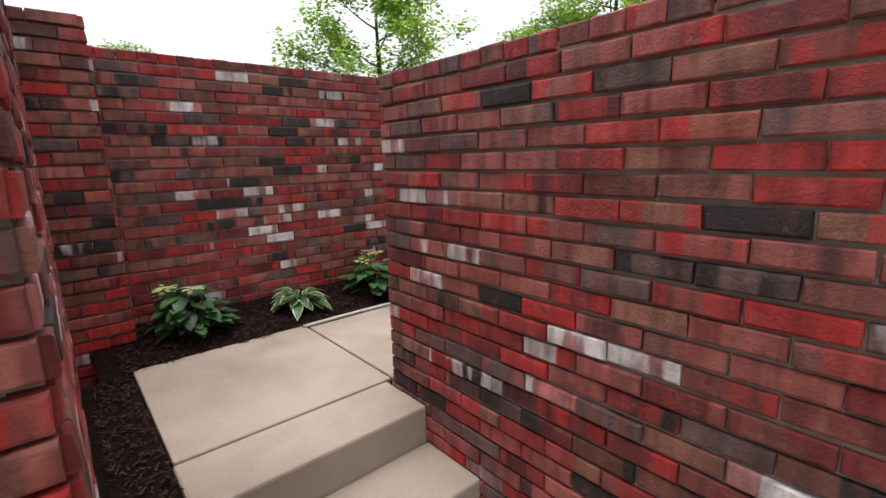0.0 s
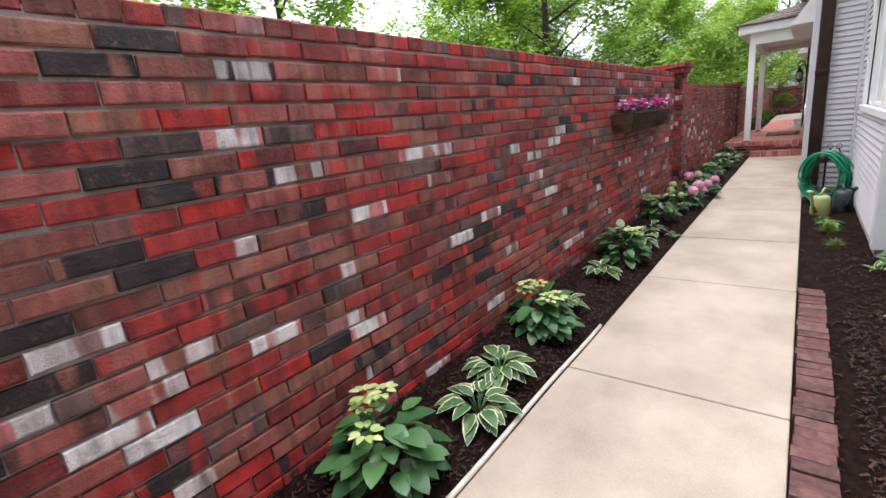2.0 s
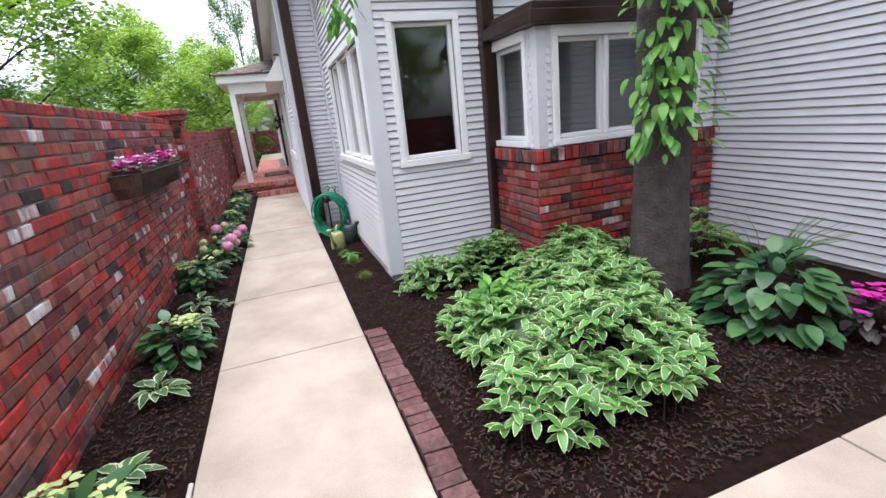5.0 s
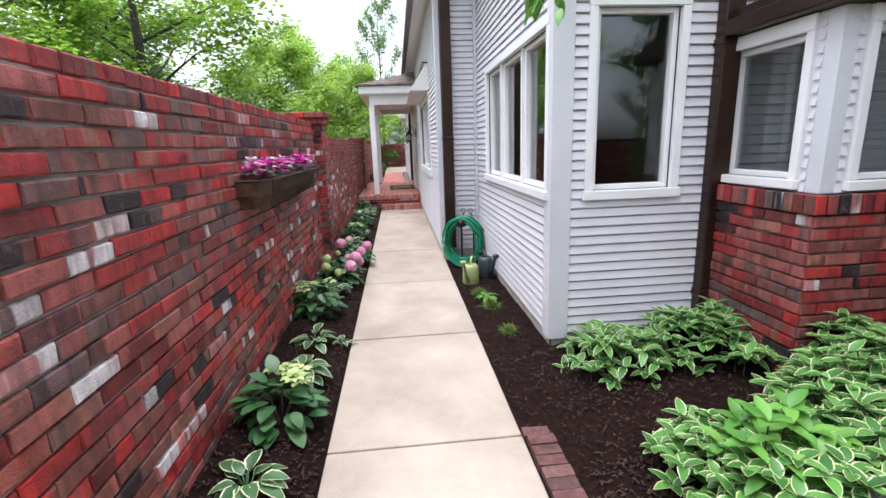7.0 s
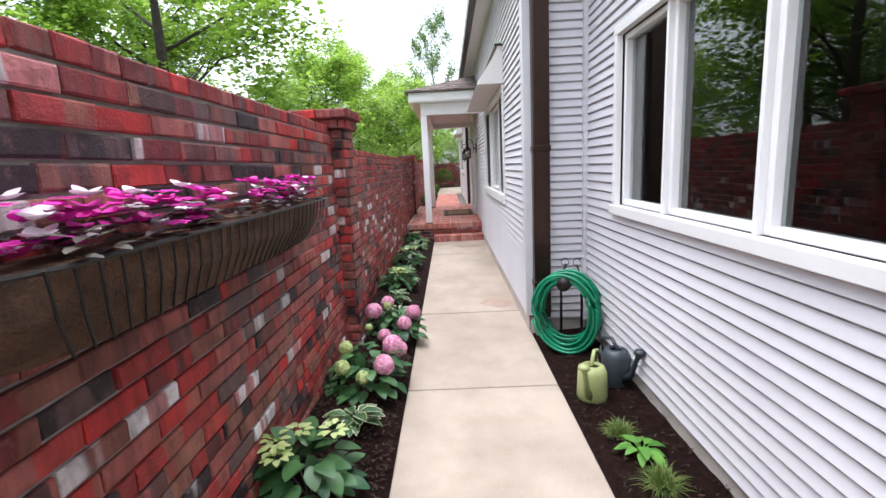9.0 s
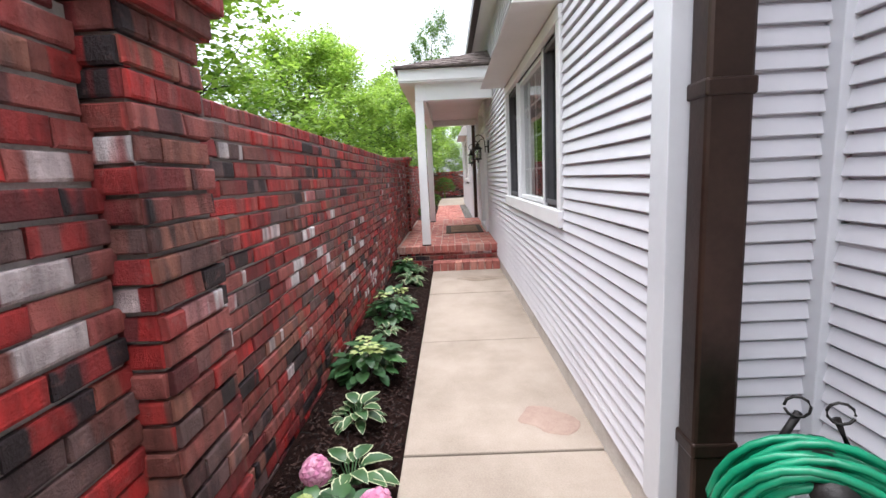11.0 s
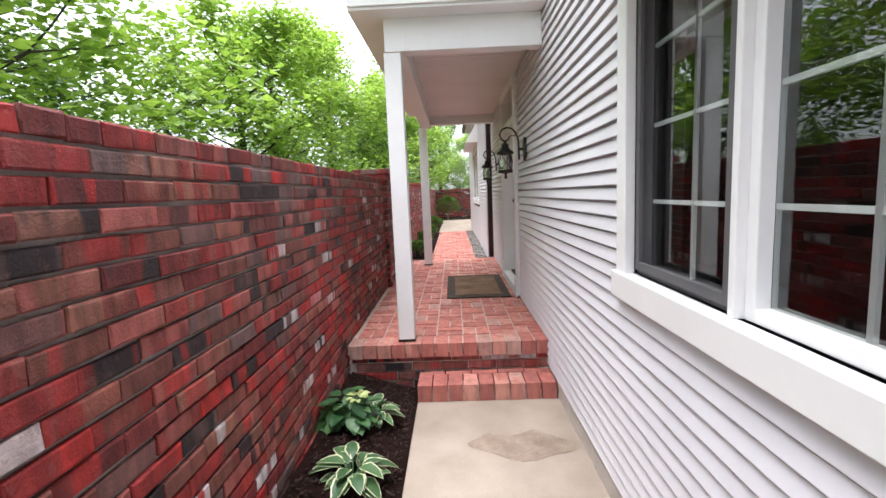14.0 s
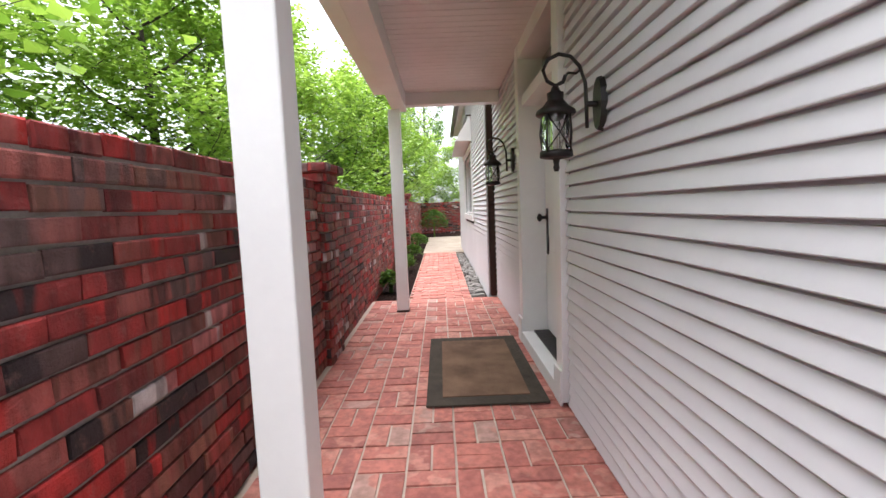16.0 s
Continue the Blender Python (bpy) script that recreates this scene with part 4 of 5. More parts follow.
o.lathe([(0.0, 0.0), (0.028, 0.0), (0.028, 0.012), (0.012, 0.02), (0.012, 0.045), (0.028, 0.055), (0.03, 0.07), (0.0, 0.085)], sides=12)
k = o.ob("knob", IRON, parent=door, smooth=True)
k.matrix_basis = pose(0.42, -0.138, 0.97, -90, 0, 0)
door_part("handle_plate", (17.235, HOUSE_Y - 0.14, 1.02), (17.285, HOUSE_Y - 0.13, 1.36), IRON, 0.003)


def lantern(x, y, z):
    """Wall lantern: z is the plate's middle; the shepherd's crook stands out along +y."""
    root = empty("wall_lantern", pose(x, y, z))
    tagged(root, "black iron wall lantern with a curled arm and clear glass", "lantern", "porch lanterns")
    m = Mesh()
    n = 12
    ring = [(0.055 * math.cos(2 * math.pi * k / n), 0.105 * math.sin(2 * math.pi * k / n)) for k in range(n)]
    m.add([(a, 0.0, b) for a, b in ring] + [(a * 0.9, 0.022, b * 0.93) for a, b in ring], [tuple(range(n, 2 * n))[::-1]] + [(k, (k + 1) % n, n + (k + 1) % n, n + k) for k in range(n)])
    m.ob("backplate", IRON, parent=root)
    m = Mesh()
    arm = [(0, 0.06, -0.09), (0, 0.062, 0.0), (0, 0.065, 0.08), (0, 0.085, 0.14), (0, 0.12, 0.178), (0, 0.165, 0.188), (0, 0.205, 0.17), (0, 0.225, 0.13), (0, 0.21, 0.09), (0, 0.18, 0.072), (0, 0.15, 0.085), (0, 0.14, 0.11)]
    m.tube(arm, 0.0075, 8)
    m.tube([(0, 0.0, 0.0), (0, 0.062, 0.0)], 0.011, 8)
    m.tube([(0, 0.08, 0.13), (0, 0.10, 0.115), (0, 0.13, 0.118), (0, 0.145, 0.10)], 0.005, 6)
    m.ob("arm", IRON, parent=root, smooth=True)
    c = (0, 0.18, 0)
    m = Mesh()
    m.lathe([(0.0, 0.072), (0.012, 0.068), (0.02, 0.05), (0.032, 0.045), (0.03, 0.02), (0.036, 0.012), (0.05, -0.005), (0.072, -0.02), (0.076, -0.032), (0.07, -0.04), (0.0, -0.04)], c, 16)
    m.ob("cap", IRON, parent=root, smooth=True)
    m = Mesh()
    m.lathe([(0.052, -0.04), (0.054, -0.18)], c, 16)
    m.ob("glass", CLEAR, parent=root, smooth=True).visible_shadow = False
    m = Mesh()
    m.lathe([(0.0, -0.172), (0.062, -0.172), (0.064, -0.195), (0.05, -0.2), (0.014, -0.205), (0.01, -0.225), (0.013, -0.235), (0.008, -0.25), (0.0, -0.25)], c, 16)
    m.ob("base", IRON, parent=root, smooth=True)
    m = Mesh()
    for k in range(4):
        a = math.pi / 4 + k * math.pi / 2
        p = lambda an, zz: (0.062 * math.cos(an), 0.18 + 0.062 * math.sin(an), zz)
        m.tube([p(a, -0.03), p(a, -0.18)], 0.004, 6)
        m.tube([p(a, -0.04), p(a + math.pi / 4, -0.11), p(a + math.pi / 2, -0.17)], 0.0028, 5)
        m.tube([p(a + math.pi / 2, -0.04), p(a + math.pi / 4, -0.11), p(a, -0.17)], 0.0028, 5)
    m.ob("cage", IRON, parent=root, smooth=True)
    m = Mesh()
    m.lathe([(0.0, -0.16), (0.012, -0.16), (0.012, -0.09), (0.0, -0.085)], c, 10)
    m.ob("candle_bulb", PALE_MORTAR, parent=root, smooth=True)
    return root


lamp = lantern(15.66, HOUSE_Y + 0.022, 1.77)
copy_thing(lamp, pose(17.75, HOUSE_Y + 0.022, 1.77))

mat_ob = boxes("door_mat", [((16.24, 2.74, PORCH_Z + 0.004), (17.50, 3.41, PORCH_Z + 0.016))], MAT_RIM, bevel=0.004)
tagged(mat_ob, "worn brown coir doormat with a dark border", "doormat")
boxes("field", [((16.34, 2.83, PORCH_Z + 0.016), (17.40, 3.32, PORCH_Z + 0.020))], MAT_MID, parent=mat_ob)

# ---- beyond the porch ----
far_walk = boxes("far_walk", [((19.2, 2.95, 0.0), (25.0, 3.72, 0.285))], PALE_MORTAR)
tagged(far_walk, "red brick walk beyond the porch", "walk", kind="structure")
rest = Mesh()
i = 0
x = 19.25
while x < 24.9:
    y = 2.96 - 0.1 * (i % 2)
    while y < 3.7:
        a, b = max(y, 2.96), min(y + 0.195, 3.71)
        if b - a > 0.03:
            rest.box((x, a, 0.25), (x + 0.092, b, 0.30 + random.uniform(-0.004, 0.004)))
        y += 0.205
    x += 0.102
    i += 1
tagged(rest.ob("paving_bricks", PAVER, parent=far_walk), kind="stuff")
far_slab = boxes("far_pavement", [((25.01, 2.2, 0.0), (31.0, 3.75, 0.29))], CONCRETE)
tagged(far_slab, "pale concrete pavement at the walk's end", "pavement", kind="structure")
bed("bed_far", 19.2, 34.0, 2.0, 4.15, lambda x, y: 0.27 if not (2.8 < y < 3.75 and x < 31) else 0.2, "dark mulch bed beside the far walk", 0.15)
stones = Mesh()
r = random.Random(12)
for k in range(220):
    c = Vector((r.uniform(19.4, 24.5), r.uniform(2.77, 2.94), 0.285))
    s = [r.uniform(0.018, 0.045) for _ in range(3)]
    v = [c + Vector((a * s[0] * r.uniform(0.6, 1), b * s[1] * r.uniform(0.6, 1), d * s[2] * 0.6)) for a in (-1, 1) for b in (-1, 1) for d in (-1, 1)]
    stones.add(v, [(0, 1, 3, 2), (4, 6, 7, 5), (0, 4, 5, 1), (2, 3, 7, 6), (0, 2, 6, 4), (1, 5, 7, 3)])
tagged(stones.ob("edge_stones", ROCK), "strip of small grey stones beside the far walk", "stones", kind="stuff")


# ---- leaves and plants ----
def leaf(m, base, direction, up, length, width, fold=0.25, droop=0.4, mi=0):
    """One leaf: a folded, drooping blade with its margin marked for the material."""
    d = Vector(direction).normalized()
    s = d.cross(Vector(up))
    s = s.normalized() if s.length > 1e-6 else Vector((1, 0, 0))
    n = s.cross(d)
    p = Vector(base)
    rows = []
    shape = ((0.0, 0.10), (0.14, 0.62), (0.38, 1.0), (0.66, 0.86), (0.88, 0.44))
    for t, w in shape:
        c = p + d * (length * t) - n * (droop * length * t * t)
        rows.append((c, width * w / 2))
    verts, uvs = [], []
    for c, w in rows:
        verts += [c - s * w + n * (fold * w), c, c + s * w + n * (fold * w)]
        uvs += [(1.0, 0.01), (0.01, 0.01), (1.0, 0.01)]
    verts.append(p + d * length - n * (droop * length))
    uvs.append((1.0, 0.01))
    f = []
    for i in range(0, 12, 3):
        f += [(i, i + 1, i + 4, i + 3), (i + 1, i + 2, i + 5, i + 4)]
    f += [(12, 13, 15), (13, 14, 15)]
    m.add(verts, f, mi, uvs)


def rosette(m, r, c, n, size, width=0.55, rise=(0.2, 1.1), stem=0.5, mi=0):
    """Leaves on arching stems from one crown."""
    for k in range(n):
        a = 2.4 * k + r.uniform(-0.4, 0.4)
        e = r.uniform(*rise) * (0.55 + 0.45 * (k / n))
        out = Vector((math.cos(a), math.sin(a), 0))
        d = out * math.cos(e) + Vector((0, 0, math.sin(e)))
        l = size * r.uniform(0.75, 1.1)
        tip = Vector(c) + d * (l * stem) + Vector((0, 0, 0.02))
        m.tube([c, tip], 0.0035, 4, mi)
        leaf(m, tip, (out * math.cos(e * 0.5) + Vector((0, 0, math.sin(e * 0.5)))), (0, 0, 1), l, l * width, 0.3, r.uniform(0.35, 0.7), mi)


def hosta(x, y, size=0.15, n=16, seed=0, label="variegated hosta with cream-edged leaves in the mulch"):
    r = random.Random(seed)
    m = Mesh()
    rosette(m, r, (0, 0, 0), int(n * 1.9), size * 0.74, 0.62, (0.3, 1.35), 0.75)
    o = m.ob("hosta", LEAF_HOSTA, smooth=True)
    o.matrix_world = pose(x, y, north_h(x, y) - 0.01)
    return tagged(o, label, "hosta", "hostas along the wall")


def bush(m, r, c, rad, high, n, size, mi=0, width=0.7):
    """A mound of broad leaves round a low centre."""
    for k in range(n):
        a, e = r.uniform(0, 6.283), math.asin(r.uniform(0.02, 1))
        q = r.uniform(0.65, 1.0)
        out = Vector((math.cos(a) * math.cos(e), math.sin(a) * math.cos(e), math.sin(e)))
        p = Vector(c) + Vector((out.x * rad, out.y * rad, 0.05 + out.z * high)) * q
        d = Vector((out.x, out.y, r.uniform(-0.3, 0.35)))
        l = size * r.uniform(0.7, 1.15)
        leaf(m, p, d if d.length > 0.1 else (1, 0, 0), (0, 0, 1), l, l * width, 0.15, r.uniform(0.2, 0.5), mi)


def flower_head(m, r, c, rad, mi, petals=70):
    """A ball of small four-part florets."""
    for k in range(petals):
        z = 1 - 1.75 * (k + 0.5) / petals
        a = 2.399963 * k
        q = math.sqrt(max(0, 1 - z * z))
        n = Vector((q * math.cos(a), q * math.sin(a), z))
        s = n.cross(Vector((0.3, 0.2, 1))).normalized()
        t = n.cross(s)
        w = rad * 0.30
        p = Vector(c) + n * rad * r.uniform(0.88, 1.02)
        m.add([p - s * w, p - t * w, p + s * w, p + t * w, p + n * w * 0.35], [(0, 1, 4), (1, 2, 4), (2, 3, 4), (3, 0, 4)], mi)
    m.lathe([(0.0, -0.7 * rad), (0.6 * rad, -0.5 * rad), (0.82 * rad, 0.0), (0.6 * rad, 0.55 * rad), (0.0, 0.8 * rad)], c, 10, mi)


def hydrangea(x, y, rad, high, heads, seed, z=None, buds=5, size=0.11, label="young hydrangea with broad dark green leaves"):
    r = random.Random(seed)
    z = north_h(x, y) if z is None else z
    root = empty("hydrangea", pose(x, y, z - 0.01))
    tagged(root, label, "hydrangea", "hydrangeas")
    m = Mesh()
    for k in range(7):
        a = k * 0.9
        m.tube([(0, 0, -0.02), (rad * 0.5 * math.cos(a), rad * 0.5 * math.sin(a), high * 0.7)], 0.004, 5)
    tagged(m.ob("stems", TWIG, parent=root), kind="stuff")
    m = Mesh()
    bush(m, r, (0, 0, 0), rad, high, 90, size)
    m.ob("leaves", LEAF_HYD, parent=root, smooth=True)
    m = Mesh()
    for k in range(buds):
        a = r.uniform(0, 6.28)
        c = (rad * 0.7 * math.cos(a), rad * 0.7 * math.sin(a), high * r.uniform(0.85, 1.1) + 0.04)
        for q in range(9):
            b = q * 0.7
            leaf(m, Vector(c) + Vector((0.022 * math.cos(b), 0.022 * math.sin(b), r.uniform(-0.01, 0.015))), (math.cos(b), math.sin(b), 0.3), (0, 0, 1), 0.045, 0.03, 0.2, 0.3)
    tagged(m.ob("flower_buds", CREAM, parent=root), kind="stuff")
    for dx, dy, dz, pr, kind in heads:
        m = Mesh()
        flower_head(m, r, (dx, dy, dz), pr, 0)
        m.ob("flower_head", PINK if kind else CREAM, parent=root)
    return root


hydrangea(1.80, 3.90, 0.17, 0.24, [], 1)
hydrangea(3.10, 3.86, 0.17, 0.24, [], 2)
hydrangea(4.50, 3.88, 0.17, 0.22, [], 3)
hydrangea(6.08, 3.86, 0.17, 0.24, [], 4)
hydrangea(7.64, 3.92, 0.17, 0.24, [], 5)
hydrangea(8.66, 3.86, 0.22, 0.22, [(0.10, -0.17, 0.24, 0.065, 1), (-0.12, -0.14, 0.20, 0.062, 1), (0.22, -0.20, 0.16, 0.05, 1), (0.02, 0.12, 0.26, 0.045, 0), (-0.18, 0.1, 0.22, 0.045, 0), (-0.2, -0.02, 0.16, 0.04, 0)], 6, buds=0, label="hydrangea with pink mophead flowers")
hydrangea(9.55, 3.80, 0.22, 0.22, [(0.05, -0.18, 0.20, 0.062, 1), (-0.12, 0.12, 0.28, 0.065, 1), (0.17, 0.05, 0.26, 0.055, 1), (-0.16, -0.12, 0.18, 0.055, 1), (-0.3, 0.02, 0.14, 0.05, 1), (-0.05, 0.02, 0.30, 0.03, 0), (-0.28, 0.14, 0.2, 0.03, 0)], 7, buds=0, label="hydrangea with pink mophead flowers")
hydrangea(10.98, 3.90, 0.17, 0.20, [], 8)
hydrangea(12.20, 3.90, 0.19, 0.22, [], 9)
hydrangea(14.15, 3.98, 0.12, 0.15, [], 10, buds=2)
hosta(2.50, 3.88, 0.17, 18, 21)
hosta(3.62, 3.78, 0.15, 16, 22)
hosta(3.92, 3.84, 0.16, 18, 23)
hosta(4.85, 3.86, 0.13, 12, 33)
hosta(5.58, 3.88, 0.14, 9, 24)
hosta(6.55, 3.84, 0.16, 18, 25)
hosta(7.05, 3.86, 0.14, 8, 26)
hosta(7.12, 3.66, 0.08, 5, 27)
hosta(8.18, 3.84, 0.15, 16, 28)
hosta(9.98, 3.80, 0.16, 11, 34)
hosta(10.45, 3.86, 0.15, 11, 29)
hosta(11.25, 3.86, 0.16, 14, 35)
hosta(11.76, 3.88, 0.12, 8, 30)
hosta(12.60, 3.86, 0.15, 14, 31)
hosta(13.66, 3.84, 0.16, 18, 32)
hosta(14.26, 3.83, 0.14, 16, 36)


def groundcover(name, patches, seed, label, mat, size=0.10, spacing=0.075):
    """A mound of whorled leaves on short stems."""
    r = random.Random(seed)
    root = empty(name, pose(patches[0][0], patches[0][1], 0.0))
    inv = root.matrix_world.inverted()
    m, st = Mesh(), Mesh()
    for cx, cy, rx, ry, h in patches:
        n = int(math.pi * rx * ry / spacing ** 2)
        for k in range(n):
            q = math.sqrt((k + 0.5) / n)
            a = 2.399963 * k + r.uniform(-0.2, 0.2)
            edge = 1.0 + 0.16 * noise.noise((math.cos(a) * 2 + cx, math.sin(a) * 2 + cy, 1.0))
            x, y = cx + rx * q * edge * math.cos(a), cy + ry * q * edge * math.sin(a)
            z = h * (1 - 0.55 * q ** 3) + 0.10 * noise.noise((x * 4, y * 4, 2.0)) + r.uniform(-0.07, 0.06)
            p = inv @ Vector((x, y, z + 0.02))
            if k % 3 == 0:
                st.tube([inv @ Vector((x, y, 0.0)), p], 0.004, 4)
            w = r.randrange(4, 7)
            tilt = Vector((math.cos(a) * q * 0.5, math.sin(a) * q * 0.5, 0))
            for j in range(w):
                b = 6.283 * j / w + k
                d = Vector((math.cos(b), math.sin(b), r.uniform(-0.15, 1.1))) + tilt * 0.5
                leaf(m, p, d, (0, 0, 1), size * r.uniform(0.75, 1.15), size * 0.50, 0.35, r.uniform(0.1, 0.5))
    tagged(st.ob("stems", TWIG, parent=root), kind="stuff")
    tagged(m.ob("leaves", mat, parent=root, smooth=True), kind="stuff")
    return tagged(root, label, "groundcover")


groundcover("groundcover", [(4.86, 1.50, 0.66, 0.62, 0.34), (5.35, 1.15, 0.5, 0.5, 0.40), (5.75, 0.80, 0.35, 0.4, 0.40), (4.5, 1.95, 0.3, 0.3, 0.22), (5.3, 1.95, 0.35, 0.22, 0.24)], 41, "mound of variegated green and cream leaves under the tree", LEAF_MASS, 0.092, 0.060)
groundcover("groundcover", [(6.42, 1.25, 0.34, 0.42, 0.28), (6.45, 1.85, 0.30, 0.32, 0.17)], 42, "low variegated green plants against the house wall", LEAF_MASS, 0.10, 0.070)
groundcover("groundcover", [(5.55, -0.18, 0.25, 0.25, 0.42)], 43, "variegated green shrub beside the tree trunk", LEAF_MASS, 0.10, 0.08)
groundcover("lime_shrub", [(5.22, 1.80, 0.26, 0.24, 0.36)], 44, "lush bright green shrub in the mulch bed", LEAF_LIME, 0.10, 0.075)
r = random.Random(77)
big = empty("garden_shrub", pose(4.62, 0.30, 0.05))
tagged(big, "leafy dark green shrub beside the grey siding", "shrub")
m = Mesh()
bush(m, r, (0, 0, 0), 0.36, 0.42, 220, 0.14)
m.ob("leaves", LEAF_HYD, parent=big, smooth=True)
m = Mesh()
for k in range(40):
    a = r.uniform(0, 6.28)
    d = Vector((math.cos(a), math.sin(a), 1.6))
    p = Vector((0.25, -0.35, 0.05))
    m.tube([p, p + d * 0.22, p + d * 0.3 + Vector((math.cos(a), math.sin(a), -0.3)) * 0.12], [0.004, 0.003, 0.001], 4)
m.ob("grass_tuft", BLADE, parent=big)
flowers = empty("pink_flowers", pose(4.28, -0.02, 0.04))
tagged(flowers, "bright magenta bedding flowers with dark leaves", "flowers")
m = Mesh()
bush(m, r, (0, 0, 0), 0.2, 0.2, 80, 0.07)
m.ob("leaves", LEAF_PLUM, parent=flowers, smooth=True)


def blossoms(m, r, c, n, size, mi=0):
    """Flat five-petalled flowers."""
    for k in range(5):
        a = k * 1.2566 + n
        leaf(m, c, (math.cos(a) + 0.3 * math.sin(n * 3), math.sin(a) - 0.5, 0.45 + 0.4 * math.sin(n * 5)), (0, 0, 1), size, size * 0.95, 0.1, 0.15, mi)


m = Mesh()
for k in range(22):
    a, q = r.uniform(0, 6.28), r.uniform(0.02, 0.2)
    blossoms(m, r, (q * math.cos(a), q * math.sin(a), 0.22 + r.uniform(-0.06, 0.05)), a, 0.04)
tagged(m.ob("petals", MAGENTA, parent=flowers), kind="stuff")


def tuft(x, y, n, size, seed, mat=BLADE):
    r = random.Random(seed)
    m = Mesh()
    for k in range(n):
        a, e = r.uniform(0, 6.28), r.uniform(0.2, 1.4)
        d = Vector((math.cos(a) * math.cos(e), math.sin(a) * math.cos(e), math.sin(e)))
        p = Vector((r.uniform(-0.03, 0.03), r.uniform(-0.03, 0.03), 0))
        l = size * r.uniform(0.6, 1.0)
        s = Vector((-math.sin(a), math.cos(a), 0)) * 0.002
        tip = p + d * l - Vector((0, 0, l * 0.25))
        m.add([p - s, p + s, p + d * l * 0.6 + s * 0.8, p + d * l * 0.6 - s * 0.8, tip], [(0, 1, 2, 3), (3, 2, 4)])
    o = m.ob("grass_tuft", mat)
    o.matrix_world = pose(x, y, south_h(x, y))
    return tagged(o, "small tuft of yellow-green ornamental grass", "grass", "grass tufts")


tuft(7.15, 2.38, 260, 0.12, 81)
tuft(7.72, 2.40, 320, 0.15, 82)
tuft(8.12, 2.44, 260, 0.13, 83)
m = Mesh()
rosette(m, random.Random(84), (0, 0, 0), 14, 0.09, 0.6)
o = m.ob("green_seedling", LEAF_LIME, smooth=True)
o.matrix_world = pose(7.95, 2.40, 0.0)
tagged(o, "small bright green garden plant", "plant")

# rock in the bed
m = Mesh()
r = random.Random(9)
m.lathe([(0.0, -0.1), (0.2, -0.08), (0.24, 0.06), (0.2, 0.17), (0.1, 0.23), (0.0, 0.24)], (0, 0, 0), 12)
m.v = [(x * (1 + 0.25 * noise.noise((x * 7, y * 7, z * 7))), y * 0.75 * (1 + 0.25 * noise.noise((x * 6, y * 6, z * 6 + 5))), z * (1 + 0.2 * noise.noise((x * 9, y * 9, 1)))) for x, y, z in m.v]
o = m.ob("garden_rock", ROCK, smooth=True)
o.matrix_world = pose(4.98, 1.72, 0.10, 0, 0, 30)
tagged(o, "rounded grey rock among the leaves", "rock")

# ---- flower box on the wall ----
fb = empty("flower_box", pose(7.42, WALL_Y - 0.01, 1.12) @ Matrix.Diagonal((1.34, 1, 1, 1)))
tagged(fb, "long coir-lined wall basket of magenta and white flowers", "flower box")
m = Mesh()
n = 14
for level, (w, l) in enumerate(((0.13, 0.60), (0.17, 0.66), (0.18, 0.67))):
    for k in range(n + 1):
        a = math.pi * k / n
        m.v.append((-l * (1 if math.cos(a) > 0 else -1) * abs(math.cos(a)) ** 0.35, -w * math.sin(a) ** 0.45, level * 0.085))
        m.uv.append((0.0, 0.0))
for level in range(2):
    for k in range(n):
        a = level * (n + 1) + k
        m.f.append((a, a + 1, a + n + 2, a + n + 1))
        m.mi.append(0)
m.f += [tuple(range(n + 1))[::-1], tuple(2 * (n + 1) + k for k in range(n + 1))]
m.mi += [0, 0]
m.ob("coir_trough", COCO, parent=fb)
m = Mesh()
for k in range(30):
    x = -0.6 + 1.2 * k / 29
    m.tube([(x * 0.9, -0.135, 0.0), (x * 0.98, -0.178, 0.09), (x, -0.187, 0.175)], 0.003, 5)
m.tube([(-0.67, 0, 0.172), (-0.66, -0.15, 0.172), (-0.58, -0.186, 0.172), (0.58, -0.186, 0.172), (0.66, -0.15, 0.172), (0.67, 0, 0.172)], 0.006, 6)
m.ob("wire_frame", IRON, parent=fb)
r = random.Random(14)
mm, mw, ml = Mesh(), Mesh(), Mesh()
for k in range(140):
    c = (r.uniform(-0.62, 0.62), r.uniform(-0.17, -0.03), 0.19 + r.uniform(0, 0.10))
    blossoms(mw if k % 4 == 0 else mm, r, c, k, 0.031)
for k in range(150):
    c = (r.uniform(-0.64, 0.64), r.uniform(-0.19, -0.02), 0.17 + r.uniform(0, 0.05))
    a = r.uniform(0, 6.28)
    leaf(ml, c, (math.cos(a), math.sin(a), 0.4), (0, 0, 1), 0.055, 0.03)
tagged(mm.ob("magenta_flowers", MAGENTA, parent=fb), kind="stuff")
tagged(mw.ob("white_flowers", PETAL_WHITE, parent=fb), kind="stuff")
ml.ob("leaves", LEAF_PLUM, parent=fb)

# ---- hose, reel and watering cans ----
hose = empty("garden_hose", pose(9.27, 2.42, 0.33))
tagged(hose, "coiled green garden hose on a black iron stand", "hose")
m = Mesh()
r = random.Random(4)
pts = []
for k in range(14 * 28):
    a = 2 * math.pi * k / 28
    turn_no = k // 28
    q = 0.215 + 0.028 * math.sin(turn_no * 2.1) + 0.012 * math.sin(a * 2 + turn_no)
    off = -0.10 + 0.205 * (k / (14 * 28)) + 0.012 * math.sin(a + turn_no * 1.7)
    pts.append((q * math.cos(a), off, q * 1.25 * math.sin(a) - 0.03))
m.tube(pts, 0.0115, 7)
o = m.ob("hose_coil", HOSE, parent=hose, smooth=True)
m = Mesh()
